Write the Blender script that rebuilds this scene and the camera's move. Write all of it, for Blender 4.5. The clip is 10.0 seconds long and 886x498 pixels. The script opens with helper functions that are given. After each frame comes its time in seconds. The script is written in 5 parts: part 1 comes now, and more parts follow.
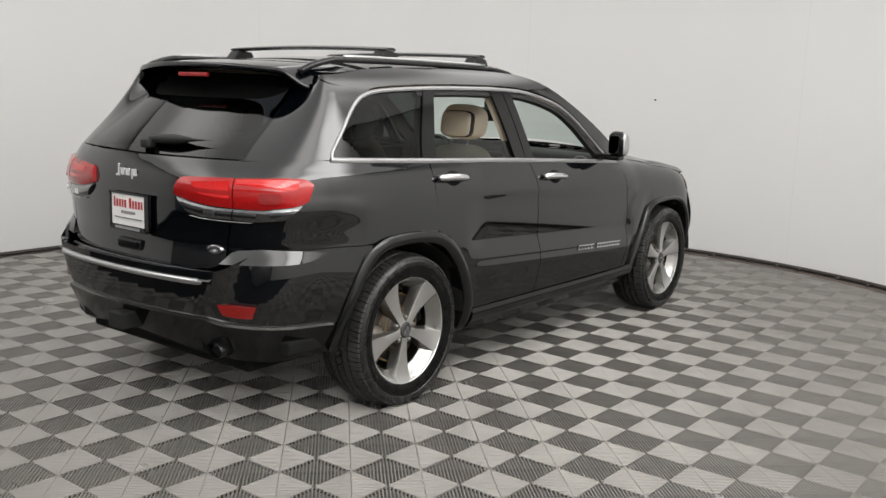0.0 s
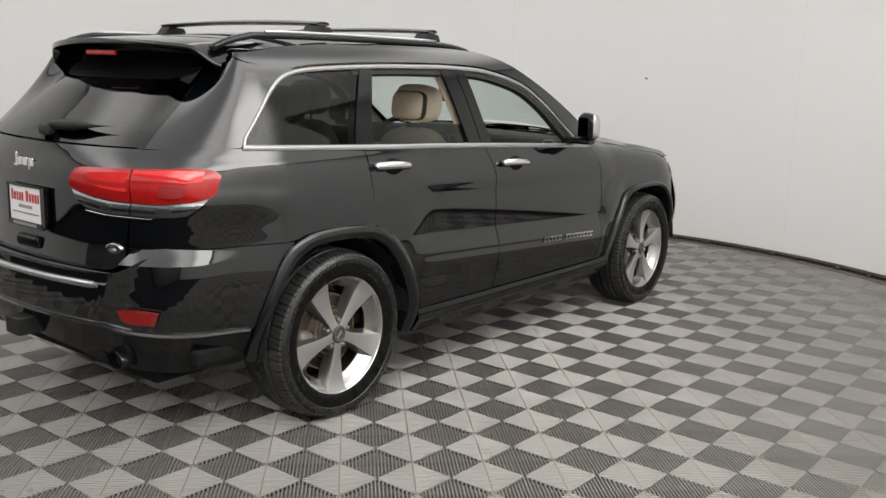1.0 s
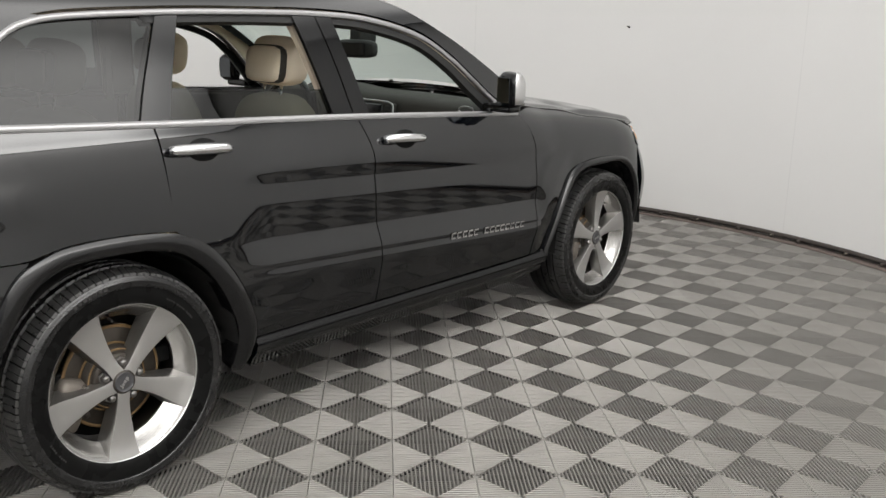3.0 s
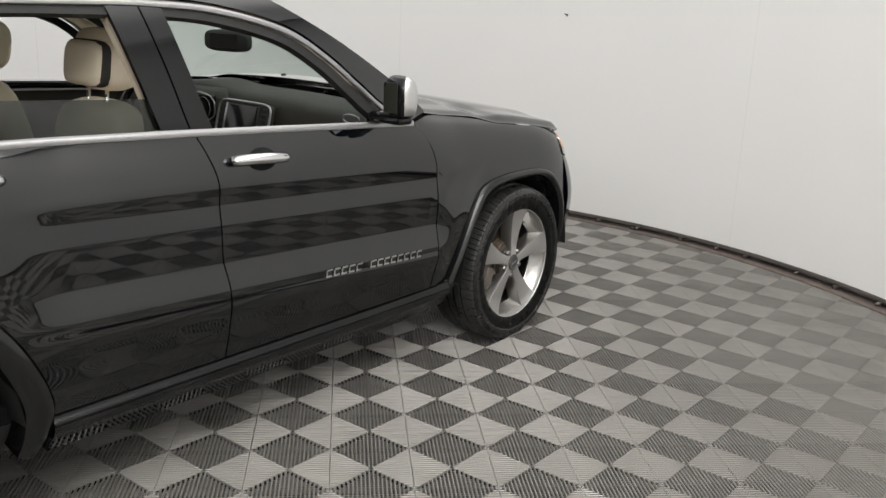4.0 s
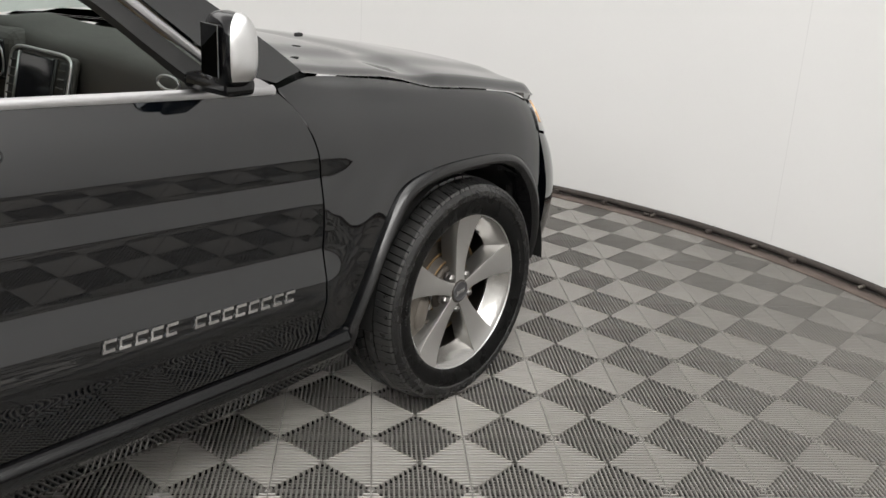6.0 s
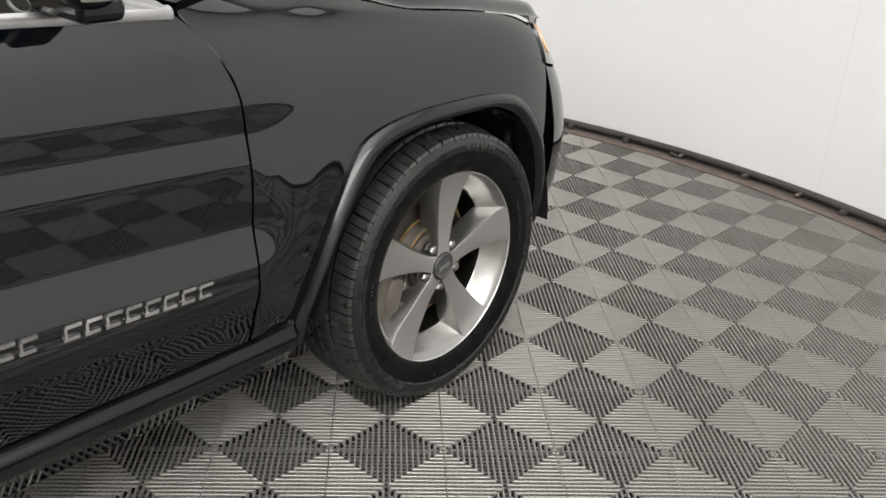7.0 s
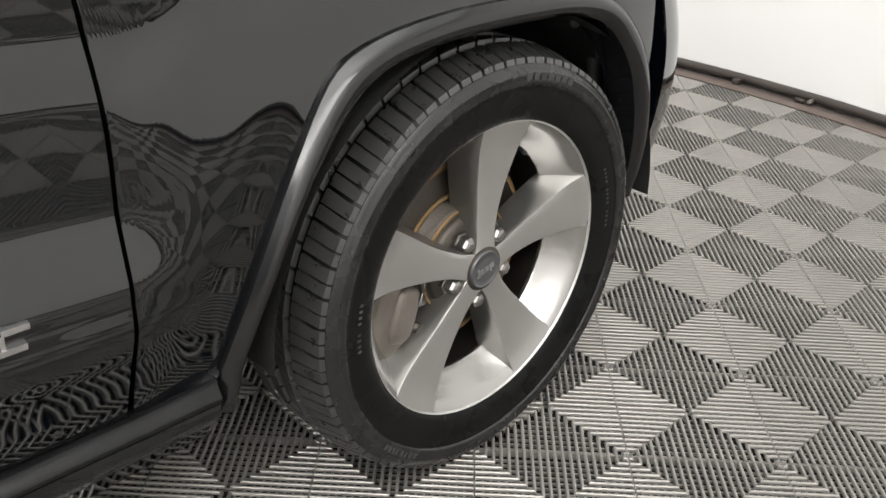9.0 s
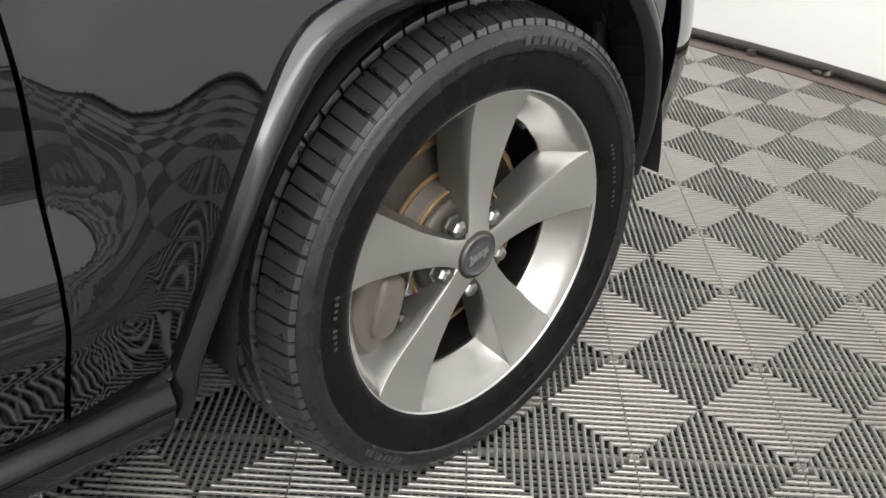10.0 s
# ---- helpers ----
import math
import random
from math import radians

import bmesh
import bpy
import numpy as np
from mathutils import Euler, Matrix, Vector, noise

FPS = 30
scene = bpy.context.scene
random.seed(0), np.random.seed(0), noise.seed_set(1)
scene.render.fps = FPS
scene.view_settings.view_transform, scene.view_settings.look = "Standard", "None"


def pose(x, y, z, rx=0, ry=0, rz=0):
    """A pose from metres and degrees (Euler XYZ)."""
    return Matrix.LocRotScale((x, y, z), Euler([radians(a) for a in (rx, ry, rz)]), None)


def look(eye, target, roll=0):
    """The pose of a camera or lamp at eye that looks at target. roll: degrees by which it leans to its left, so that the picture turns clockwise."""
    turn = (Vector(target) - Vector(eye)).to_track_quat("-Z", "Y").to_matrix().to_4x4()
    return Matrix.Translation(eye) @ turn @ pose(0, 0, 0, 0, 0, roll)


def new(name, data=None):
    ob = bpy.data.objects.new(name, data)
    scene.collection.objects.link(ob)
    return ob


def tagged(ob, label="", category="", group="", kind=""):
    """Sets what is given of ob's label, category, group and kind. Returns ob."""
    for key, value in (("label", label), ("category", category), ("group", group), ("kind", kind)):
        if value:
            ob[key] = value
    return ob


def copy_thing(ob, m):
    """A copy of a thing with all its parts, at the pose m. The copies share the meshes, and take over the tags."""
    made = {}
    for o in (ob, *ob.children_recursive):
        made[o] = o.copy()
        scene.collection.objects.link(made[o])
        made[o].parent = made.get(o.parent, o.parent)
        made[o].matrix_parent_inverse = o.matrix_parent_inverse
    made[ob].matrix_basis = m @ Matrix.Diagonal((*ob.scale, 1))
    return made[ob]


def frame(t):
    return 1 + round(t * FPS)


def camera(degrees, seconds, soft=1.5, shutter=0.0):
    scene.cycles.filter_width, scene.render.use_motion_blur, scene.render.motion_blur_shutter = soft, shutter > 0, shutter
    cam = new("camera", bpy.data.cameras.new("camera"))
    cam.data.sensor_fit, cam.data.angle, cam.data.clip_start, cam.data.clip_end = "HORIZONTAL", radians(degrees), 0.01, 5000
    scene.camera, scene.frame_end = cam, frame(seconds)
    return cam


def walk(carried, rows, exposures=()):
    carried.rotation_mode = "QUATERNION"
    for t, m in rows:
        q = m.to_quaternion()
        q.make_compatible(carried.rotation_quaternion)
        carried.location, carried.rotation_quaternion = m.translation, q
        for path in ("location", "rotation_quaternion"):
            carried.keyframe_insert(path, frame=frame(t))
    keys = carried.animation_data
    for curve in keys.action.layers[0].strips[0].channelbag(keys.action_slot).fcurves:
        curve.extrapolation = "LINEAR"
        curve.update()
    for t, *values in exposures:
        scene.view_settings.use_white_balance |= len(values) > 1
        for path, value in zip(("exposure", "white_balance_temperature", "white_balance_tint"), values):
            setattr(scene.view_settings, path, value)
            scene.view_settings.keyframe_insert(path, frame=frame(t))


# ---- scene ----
cam = camera(51.16, 10.0)
PATH = [
    (0, (3.757, -3.405, 1.559), (2.553, -1.845, 1.217), 1.86),
    (0.5, (3.772, -3.115, 1.547), (2.556, -1.569, 1.187), 1.64),
    (1, (3.762, -2.832, 1.563), (2.536, -1.299, 1.178), 1.55),
    (1.5, (3.690, -2.520, 1.561), (2.449, -1.005, 1.155), 1.36),
    (2, (3.628, -2.206, 1.545), (2.378, -0.703, 1.121), 1.03),
    (3.5, (3.441, -1.095, 1.592), (2.197, 0.384, 1.077), 1.62),
    (4, (3.298, -0.719, 1.627), (2.116, 0.804, 1.095), 2.44),
    (4.5, (3.159, -0.383, 1.609), (1.973, 1.133, 1.065), 2.46),
    (5, (2.985, -0.033, 1.601), (1.805, 1.477, 1.028), 2.55),
    (5.5, (2.850, 0.312, 1.551), (1.655, 1.804, 0.963), 2.76),
    (7, (2.369, 1.190, 1.429), (1.188, 2.586, 0.618), 3.14),
    (7.5, (2.253, 1.389, 1.341), (1.042, 2.748, 0.511), 2.36),
    (8, (2.061, 1.624, 1.271), (0.838, 2.958, 0.418), 2.64),
    (8.5, (1.923, 1.781, 1.195), (0.690, 3.077, 0.302), 2.86),
    (9, (1.838, 1.880, 1.136), (0.590, 3.140, 0.210), 2.67),
    (9.5, (1.779, 1.955, 1.098), (0.525, 3.190, 0.148), 2.54),
    (10, (1.756, 1.998, 1.081), (0.521, 3.232, 0.105), 2.79),
]
walk(cam, [(t, look(eye, target, roll)) for t, eye, target, roll in PATH],
     exposures=[(0.0, -0.15), (2.0, -0.17), (4.0, -0.04), (5.5, 0.08), (7.5, 0.44), (10.0, 0.76)])

# ---- light: a bright photo booth, lit from a glowing ceiling added out of view ----
world = bpy.data.worlds.new("world")
scene.world = world
world.use_nodes = True
world.node_tree.nodes["Background"].inputs[0].default_value = (1.0, 0.98, 0.95, 1)
world.node_tree.nodes["Background"].inputs[1].default_value = 0.02


GLOW_MID, GLOW_EDGE = 1.08, 2.35     # radiance of the luminous ceiling above the car and along the wall

# ---- materials ----
def material(name, base, rough=0.5, metal=0.0, spec=0.5, coat=0.0, noise_scale=0.0, noise_amount=0.0,
             bump_scale=0.0, bump=0.0, rough_amount=0.0, vary=0.0):
    """A principled surface with two scales of variation: a broad stain and a fine grain."""
    m = bpy.data.materials.new(name)
    m.use_nodes = True
    nt = m.node_tree
    b = nt.nodes["Principled BSDF"]
    b.inputs["Base Color"].default_value = (*base, 1)
    b.inputs["Roughness"].default_value = rough
    b.inputs["Metallic"].default_value = metal
    b.inputs["Specular IOR Level"].default_value = spec
    b.inputs["Coat Weight"].default_value = coat
    b.inputs["Coat Roughness"].default_value = 0.03
    tc = nt.nodes.new("ShaderNodeTexCoord")
    if noise_scale:
        n1 = nt.nodes.new("ShaderNodeTexNoise")
        n1.inputs["Scale"].default_value = noise_scale
        n1.inputs["Detail"].default_value = 6
        nt.links.new(tc.outputs["Object"], n1.inputs["Vector"])
        mix = nt.nodes.new("ShaderNodeMix")
        mix.data_type = "RGBA"
        mix.inputs["A"].default_value = (*[c * (1 - noise_amount) for c in base], 1)
        mix.inputs["B"].default_value = (*[min(1, c * (1 + noise_amount)) for c in base], 1)
        nt.links.new(n1.outputs["Fac"], mix.inputs["Factor"])
        out = mix.outputs["Result"]
        if vary:
            info = nt.nodes.new("ShaderNodeObjectInfo")
            hsv = nt.nodes.new("ShaderNodeHueSaturation")
            mr = nt.nodes.new("ShaderNodeMapRange")
            mr.inputs["To Min"].default_value, mr.inputs["To Max"].default_value = 1 - vary, 1 + vary
            nt.links.new(info.outputs["Random"], mr.inputs["Value"])
            nt.links.new(mr.outputs["Result"], hsv.inputs["Value"])
            nt.links.new(out, hsv.inputs["Color"])
            out = hsv.outputs["Color"]
        nt.links.new(out, b.inputs["Base Color"])
        if rough_amount:
            mr = nt.nodes.new("ShaderNodeMapRange")
            mr.inputs["To Min"].default_value = max(0.02, rough - rough_amount)
            mr.inputs["To Max"].default_value = min(1.0, rough + rough_amount)
            nt.links.new(n1.outputs["Fac"], mr.inputs["Value"])
            nt.links.new(mr.outputs["Result"], b.inputs["Roughness"])
    if bump:
        n2 = nt.nodes.new("ShaderNodeTexNoise")
        n2.inputs["Scale"].default_value = bump_scale
        n2.inputs["Detail"].default_value = 4
        nt.links.new(tc.outputs["Object"], n2.inputs["Vector"])
        bp = nt.nodes.new("ShaderNodeBump")
        bp.inputs["Strength"].default_value = bump
        bp.inputs["Distance"].default_value = 0.002
        nt.links.new(n2.outputs["Fac"], bp.inputs["Height"])
        nt.links.new(bp.outputs["Normal"], b.inputs["Normal"])
    return m


def glass_material(name, tint, face):
    """A thin pane: part of the light passes straight through, the surface stays glossy."""
    m = bpy.data.materials.new(name)
    m.use_nodes = True
    nt = m.node_tree
    nt.nodes.remove(nt.nodes["Principled BSDF"])
    tr = nt.nodes.new("ShaderNodeBsdfTransparent")
    tr.inputs["Color"].default_value = (*tint, 1)
    gl = nt.nodes.new("ShaderNodeBsdfGlossy")
    gl.inputs["Roughness"].default_value = 0.02
    lw = nt.nodes.new("ShaderNodeLayerWeight")
    lw.inputs["Blend"].default_value = 0.5
    po = nt.nodes.new("ShaderNodeMath")
    po.operation = "POWER"
    po.inputs[1].default_value = 4.0
    nt.links.new(lw.outputs["Facing"], po.inputs[0])
    fr = nt.nodes.new("ShaderNodeMath")
    fr.operation = "MULTIPLY_ADD"
    fr.inputs[1].default_value, fr.inputs[2].default_value = 0.80, face
    nt.links.new(po.outputs[0], fr.inputs[0])
    mx = nt.nodes.new("ShaderNodeMixShader")
    nt.links.new(fr.outputs[0], mx.inputs["Fac"])
    nt.links.new(tr.outputs["BSDF"], mx.inputs[1])
    nt.links.new(gl.outputs["BSDF"], mx.inputs[2])
    nt.links.new(mx.outputs["Shader"], nt.nodes["Material Output"].inputs["Surface"])
    return m


PAINT = material("black_metallic_paint", (0.0008, 0.0013, 0.0022), 0.6, 0.0, 0.0, coat=1.0, noise_scale=900, noise_amount=0.5)
PAINT.node_tree.nodes["Principled BSDF"].inputs["Coat IOR"].default_value = 1.75
BLACK_GLOSS = material("gloss_black", (0.004, 0.004, 0.0045), 0.10, 0, 0.4, coat=0.0, noise_scale=30, noise_amount=0.3)
FLARE = material("satin_black_trim", (0.006, 0.006, 0.0065), 0.15, 0, 0.55, noise_scale=14, noise_amount=0.3, rough_amount=0.05)
PLASTIC = material("black_plastic", (0.012, 0.012, 0.012), 0.6, 0, 0.4, noise_scale=18, noise_amount=0.4, bump_scale=700, bump=0.3)
DARK = material("dark_liner", (0.008, 0.008, 0.008), 0.85, 0, 0.2, noise_scale=20, noise_amount=0.5, bump_scale=200, bump=0.5)
CHROME = material("chrome", (0.82, 0.82, 0.83), 0.09, 1.0, noise_scale=25, noise_amount=0.04)
SATIN = material("satin_silver", (0.62, 0.62, 0.62), 0.28, 1.0, noise_scale=40, noise_amount=0.06)
WALL = material("white_wall_panel", (0.79, 0.785, 0.775), 0.55, 0, 0.3, noise_scale=1.3, noise_amount=0.02, bump_scale=60, bump=0.06)
BASE = material("brown_base_rail", (0.062, 0.052, 0.047), 0.6, 0, 0.3, noise_scale=6, noise_amount=0.5, bump_scale=90, bump=0.3)
CEIL = material("ceiling_paint", (0.55, 0.55, 0.55), 0.9, 0, 0.2, noise_scale=2, noise_amount=0.05)
TILE = material("pearl_grey_plastic_tile", (0.295, 0.282, 0.264), 0.30, 0.50, 0.4, noise_scale=3.5, noise_amount=0.12, bump_scale=500, bump=0.15, rough_amount=0.08, vary=0.05)
UNDER = material("gap_shade_subfloor", (0.014, 0.0135, 0.013), 0.9, 0, 0.2, noise_scale=8, noise_amount=0.4)
TINT = glass_material("tinted_privacy_glass", (0.13, 0.15, 0.143), 0.045)
QUARTER_GLASS = glass_material("dark_quarter_glass", (0.06, 0.069, 0.066), 0.03)
REAR_GLASS = glass_material("dark_rear_glass", (0.035, 0.038, 0.045), 0.05)
SCREEN_GLASS = glass_material("green_windscreen_glass", (0.74, 0.83, 0.79), 0.05)
RED = material("red_lamp_lens", (0.33, 0.008, 0.008), 0.08, 0, 0.35, coat=0.35, noise_scale=60, noise_amount=0.25)
RED_DEEP = material("deep_red_chamber", (0.22, 0.006, 0.006), 0.10, 0, 0.4, coat=0.3, noise_scale=40, noise_amount=0.2)
RED_DARK = material("dark_red_reflector", (0.20, 0.012, 0.01), 0.15, 0, 0.5, coat=0.8, noise_scale=80, noise_amount=0.3)
AMBER = material("amber_marker", (0.82, 0.50, 0.26), 0.12, 0, 0.5, coat=1.0, noise_scale=60, noise_amount=0.2)
RUBBER = material("tyre_rubber", (0.006, 0.006, 0.006), 0.28, 0, 0.11, noise_scale=12, noise_amount=0.45, bump_scale=420, bump=0.25, rough_amount=0.1)
ALLOY = material("machined_alloy", (0.66, 0.655, 0.645), 0.30, 0.94, noise_scale=9, noise_amount=0.06, bump_scale=900, bump=0.08, rough_amount=0.06)
ALLOY_DARK = material("grey_painted_alloy", (0.27, 0.263, 0.252), 0.30, 0.9, noise_scale=14, noise_amount=0.14, bump_scale=600, bump=0.12, rough_amount=0.07)
STEEL = material("brake_steel", (0.055, 0.047, 0.039), 0.42, 0.6, noise_scale=22, noise_amount=0.35, bump_scale=250, bump=0.3)
RUST = material("rusty_hub", (0.20, 0.125, 0.055), 0.75, 0.2, noise_scale=26, noise_amount=0.6, bump_scale=300, bump=0.4)
CALIPER = material("cast_caliper", (0.155, 0.137, 0.118), 0.5, 0.4, noise_scale=16, noise_amount=0.3, bump_scale=260, bump=0.4)
LEATHER = material("beige_leather", (0.74, 0.65, 0.51), 0.5, 0, 0.4, noise_scale=7, noise_amount=0.12, bump_scale=320, bump=0.3, rough_amount=0.08)
LINING = material("beige_headlining", (0.42, 0.36, 0.28), 0.9, 0, 0.2, noise_scale=9, noise_amount=0.1, bump_scale=800, bump=0.2)
DASH = material("dark_dashboard", (0.029, 0.026, 0.023), 0.62, 0, 0.4, noise_scale=10, noise_amount=0.25, bump_scale=500, bump=0.3)
SCREEN = material("dark_display", (0.01, 0.01, 0.012), 0.1, 0, 0.5, noise_scale=30, noise_amount=0.2)
WHITE = material("white_plate", (0.82, 0.81, 0.80), 0.35, 0, 0.5, noise_scale=20, noise_amount=0.05)
MIRROR = material("mirror_glass", (0.10, 0.105, 0.11), 0.02, 1.0, noise_scale=3, noise_amount=0.02)
PRINT_RED = material("red_print", (0.42, 0.03, 0.03), 0.5, 0, 0.4, noise_scale=50, noise_amount=0.1)
PRINT_GREY = material("grey_print", (0.25, 0.25, 0.25), 0.5, 0, 0.4, noise_scale=50, noise_amount=0.1)
LENS_GREY = material("clear_lamp_lens", (0.10, 0.10, 0.104), 0.06, 0.9, 0.5, coat=1.0, noise_scale=45, noise_amount=0.5, bump_scale=70, bump=0.6)
RUBBER_PALE = material("tyre_rubber_scuffed", (0.035, 0.034, 0.033), 0.55, 0, 0.4, noise_scale=60, noise_amount=0.5, bump_scale=400, bump=0.2)
CAP = material("grey_cap", (0.11, 0.11, 0.115), 0.35, 0.6, noise_scale=60, noise_amount=0.08)
DUST = material("dusty_edge", (0.135, 0.108, 0.095), 0.8, 0, 0.2, noise_scale=7, noise_amount=0.4, bump_scale=120, bump=0.3)
JOINT = material("joint_filler", (0.70, 0.695, 0.685), 0.7, 0, 0.2, noise_scale=5, noise_amount=0.1)
DARK_CHROME = material("dark_chrome", (0.48, 0.48, 0.49), 0.16, 1.0, noise_scale=30, noise_amount=0.08)
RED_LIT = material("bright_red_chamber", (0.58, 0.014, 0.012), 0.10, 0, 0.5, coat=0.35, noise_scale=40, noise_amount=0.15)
RUBBER_TREAD = material("dressed_tread_rubber", (0.026, 0.0258, 0.0255), 0.30, 0, 1.0, noise_scale=40, noise_amount=0.35, bump_scale=420, bump=0.25, rough_amount=0.1)
BRUSHED = material("brushed_bright_trim", (0.40, 0.395, 0.40), 0.38, 0.9, noise_scale=60, noise_amount=0.08, bump_scale=500, bump=0.05)
STEP = material("scuffed_step_plastic", (0.075, 0.075, 0.077), 0.38, 0, 0.5, noise_scale=25, noise_amount=0.4, bump_scale=300, bump=0.3)
NUT = material("dull_wheel_nut", (0.30, 0.29, 0.28), 0.36, 1.0, noise_scale=60, noise_amount=0.2, bump_scale=200, bump=0.2)
RIM_BOWL = material("painted_rim_bowl", (0.42, 0.412, 0.40), 0.20, 0.92, noise_scale=10, noise_amount=0.10, bump_scale=700, bump=0.08, rough_amount=0.06)
SPOILER_MIRRORED = material("painted_spoiler_reflection", (0.003, 0.003, 0.003), 0.5, 0, 0.08, noise_scale=30, noise_amount=0.3)
RUBBER_BAND = material("scuffed_sidewall_rubber", (0.009, 0.009, 0.0094), 0.26, 0, 0.62, noise_scale=30, noise_amount=0.5, bump_scale=300, bump=0.2, rough_amount=0.12)
HOUSING = material("grey_felt_liner", (0.012, 0.0118, 0.0115), 0.9, 0, 0.2, noise_scale=25, noise_amount=0.5, bump_scale=160, bump=0.6)
BACK_GREY = material("grey_back_wall", (0.42, 0.42, 0.43), 0.6, 0, 0.3, noise_scale=2, noise_amount=0.2, bump_scale=40, bump=0.1)


def luminous_ceiling(cx, cy, mid, edge):
    """An unseen glowing ceiling, added to light the booth: bright in a soft horseshoe along the booth's wall and dim
    above the car.
    """
    m = bpy.data.materials.new("luminous_ceiling")
    m.use_nodes = True
    nt = m.node_tree
    nt.nodes.remove(nt.nodes["Principled BSDF"])
    tc = nt.nodes.new("ShaderNodeTexCoord")
    sep = nt.nodes.new("ShaderNodeSeparateXYZ")
    nt.links.new(tc.outputs["Object"], sep.inputs[0])

    def calc(op, a, b):
        n = nt.nodes.new("ShaderNodeMath")
        n.operation = op
        for k, q in enumerate((a, b)):
            if isinstance(q, (int, float)):
                n.inputs[k].default_value = q
            else:
                nt.links.new(q, n.inputs[k])
        return n.outputs[0]
    x = calc("SUBTRACT", sep.outputs["X"], cx)
    y = calc("MAXIMUM", calc("SUBTRACT", sep.outputs["Y"], cy), 0.0)
    r = calc("SQRT", calc("ADD", calc("MULTIPLY", x, x), calc("MULTIPLY", y, y)), 0.0)
    mr = nt.nodes.new("ShaderNodeMapRange")
    mr.interpolation_type = "SMOOTHSTEP"
    mr.inputs["From Min"].default_value, mr.inputs["From Max"].default_value = 1.2, 2.1
    mr.inputs["To Min"].default_value, mr.inputs["To Max"].default_value = mid, edge
    nt.links.new(r, mr.inputs["Value"])
    fall = nt.nodes.new("ShaderNodeMapRange")
    fall.interpolation_type = "SMOOTHSTEP"
    fall.inputs["From Min"].default_value, fall.inputs["From Max"].default_value = 2.5, 3.5
    fall.inputs["To Min"].default_value, fall.inputs["To Max"].default_value = 1.0, 0.35
    nt.links.new(r, fall.inputs["Value"])
    em = nt.nodes.new("ShaderNodeEmission")
    em.inputs["Color"].default_value = (1.0, 0.985, 0.96, 1)
    # extra strength on this side brightens the wall that the car's flank mirrors
    side = nt.nodes.new("ShaderNodeMapRange")
    side.interpolation_type = "SMOOTHSTEP"
    side.inputs["From Min"].default_value, side.inputs["From Max"].default_value = 0.6, 2.2
    side.inputs["To Min"].default_value, side.inputs["To Max"].default_value = 1.00, 1.68
    ahead = calc("MAXIMUM", calc("SUBTRACT", sep.outputs["Y"], 1.9), 0.0)
    nt.links.new(calc("SUBTRACT", sep.outputs["X"], calc("MULTIPLY", ahead, 0.85)), side.inputs["Value"])
    # and more glow close up to the wall there, for the same reflections
    reach = nt.nodes.new("ShaderNodeMapRange")
    reach.interpolation_type = "SMOOTHSTEP"
    reach.inputs["From Min"].default_value, reach.inputs["From Max"].default_value = 2.6, 3.5
    reach.inputs["To Min"].default_value, reach.inputs["To Max"].default_value = 0.0, 1.7
    nt.links.new(calc("SUBTRACT", sep.outputs["X"], calc("MULTIPLY", ahead, 0.85)), reach.inputs["Value"])
    glow_of = calc("MULTIPLY", mr.outputs["Result"], calc("MAXIMUM", fall.outputs["Result"], calc("ADD", reach.outputs["Result"], 0.35)))
    # a little stronger behind, to lift the reflections in the tail
    rear = nt.nodes.new("ShaderNodeMapRange")
    rear.interpolation_type = "SMOOTHSTEP"
    rear.inputs["From Min"].default_value, rear.inputs["From Max"].default_value = -2.2, -4.2
    rear.inputs["To Min"].default_value, rear.inputs["To Max"].default_value = 1.0, 1.35
    nt.links.new(sep.outputs["Y"], rear.inputs["Value"])
    glow_of = calc("MULTIPLY", glow_of, rear.outputs["Result"])
    nt.links.new(calc("MULTIPLY", glow_of, side.outputs["Result"]), em.inputs["Strength"])
    nt.links.new(em.outputs["Emission"], nt.nodes["Material Output"].inputs["Surface"])
    return m
SILL_EDGE = material("satin_sill_edge", (0.006, 0.006, 0.0065), 0.24, 0, 0.30, noise_scale=18, noise_amount=0.4, bump_scale=250, bump=0.15, rough_amount=0.08)

# ---- mesh helpers ----
def mesh_object(name, verts, faces, mat, smooth=False):
    me = bpy.data.meshes.new(name)
    me.from_pydata([tuple(v) for v in verts], [], faces)
    me.materials.append(mat)
    if smooth:
        me.polygons.foreach_set("use_smooth", [True] * len(me.polygons))
    me.update()
    return new(name, me)


# ---- room ----
CX, CY, RAD = 0.05, 1.34, 4.12
HIGH = 3.6


def wall_line(n=180):
    """The plan of the booth's wall: a half round ahead of the car, running on into straight sides."""
    pts = []
    for k in range(n + 1):
        a = math.pi * k / n
        pts.append((CX + RAD * math.cos(a), CY + RAD * math.sin(a)))
    return pts


ARC = wall_line()
PLAN = [(4.5, -6.2), (4.5, -0.5), (4.4, 0.5)] + ARC + [(CX - RAD, -6.2)]


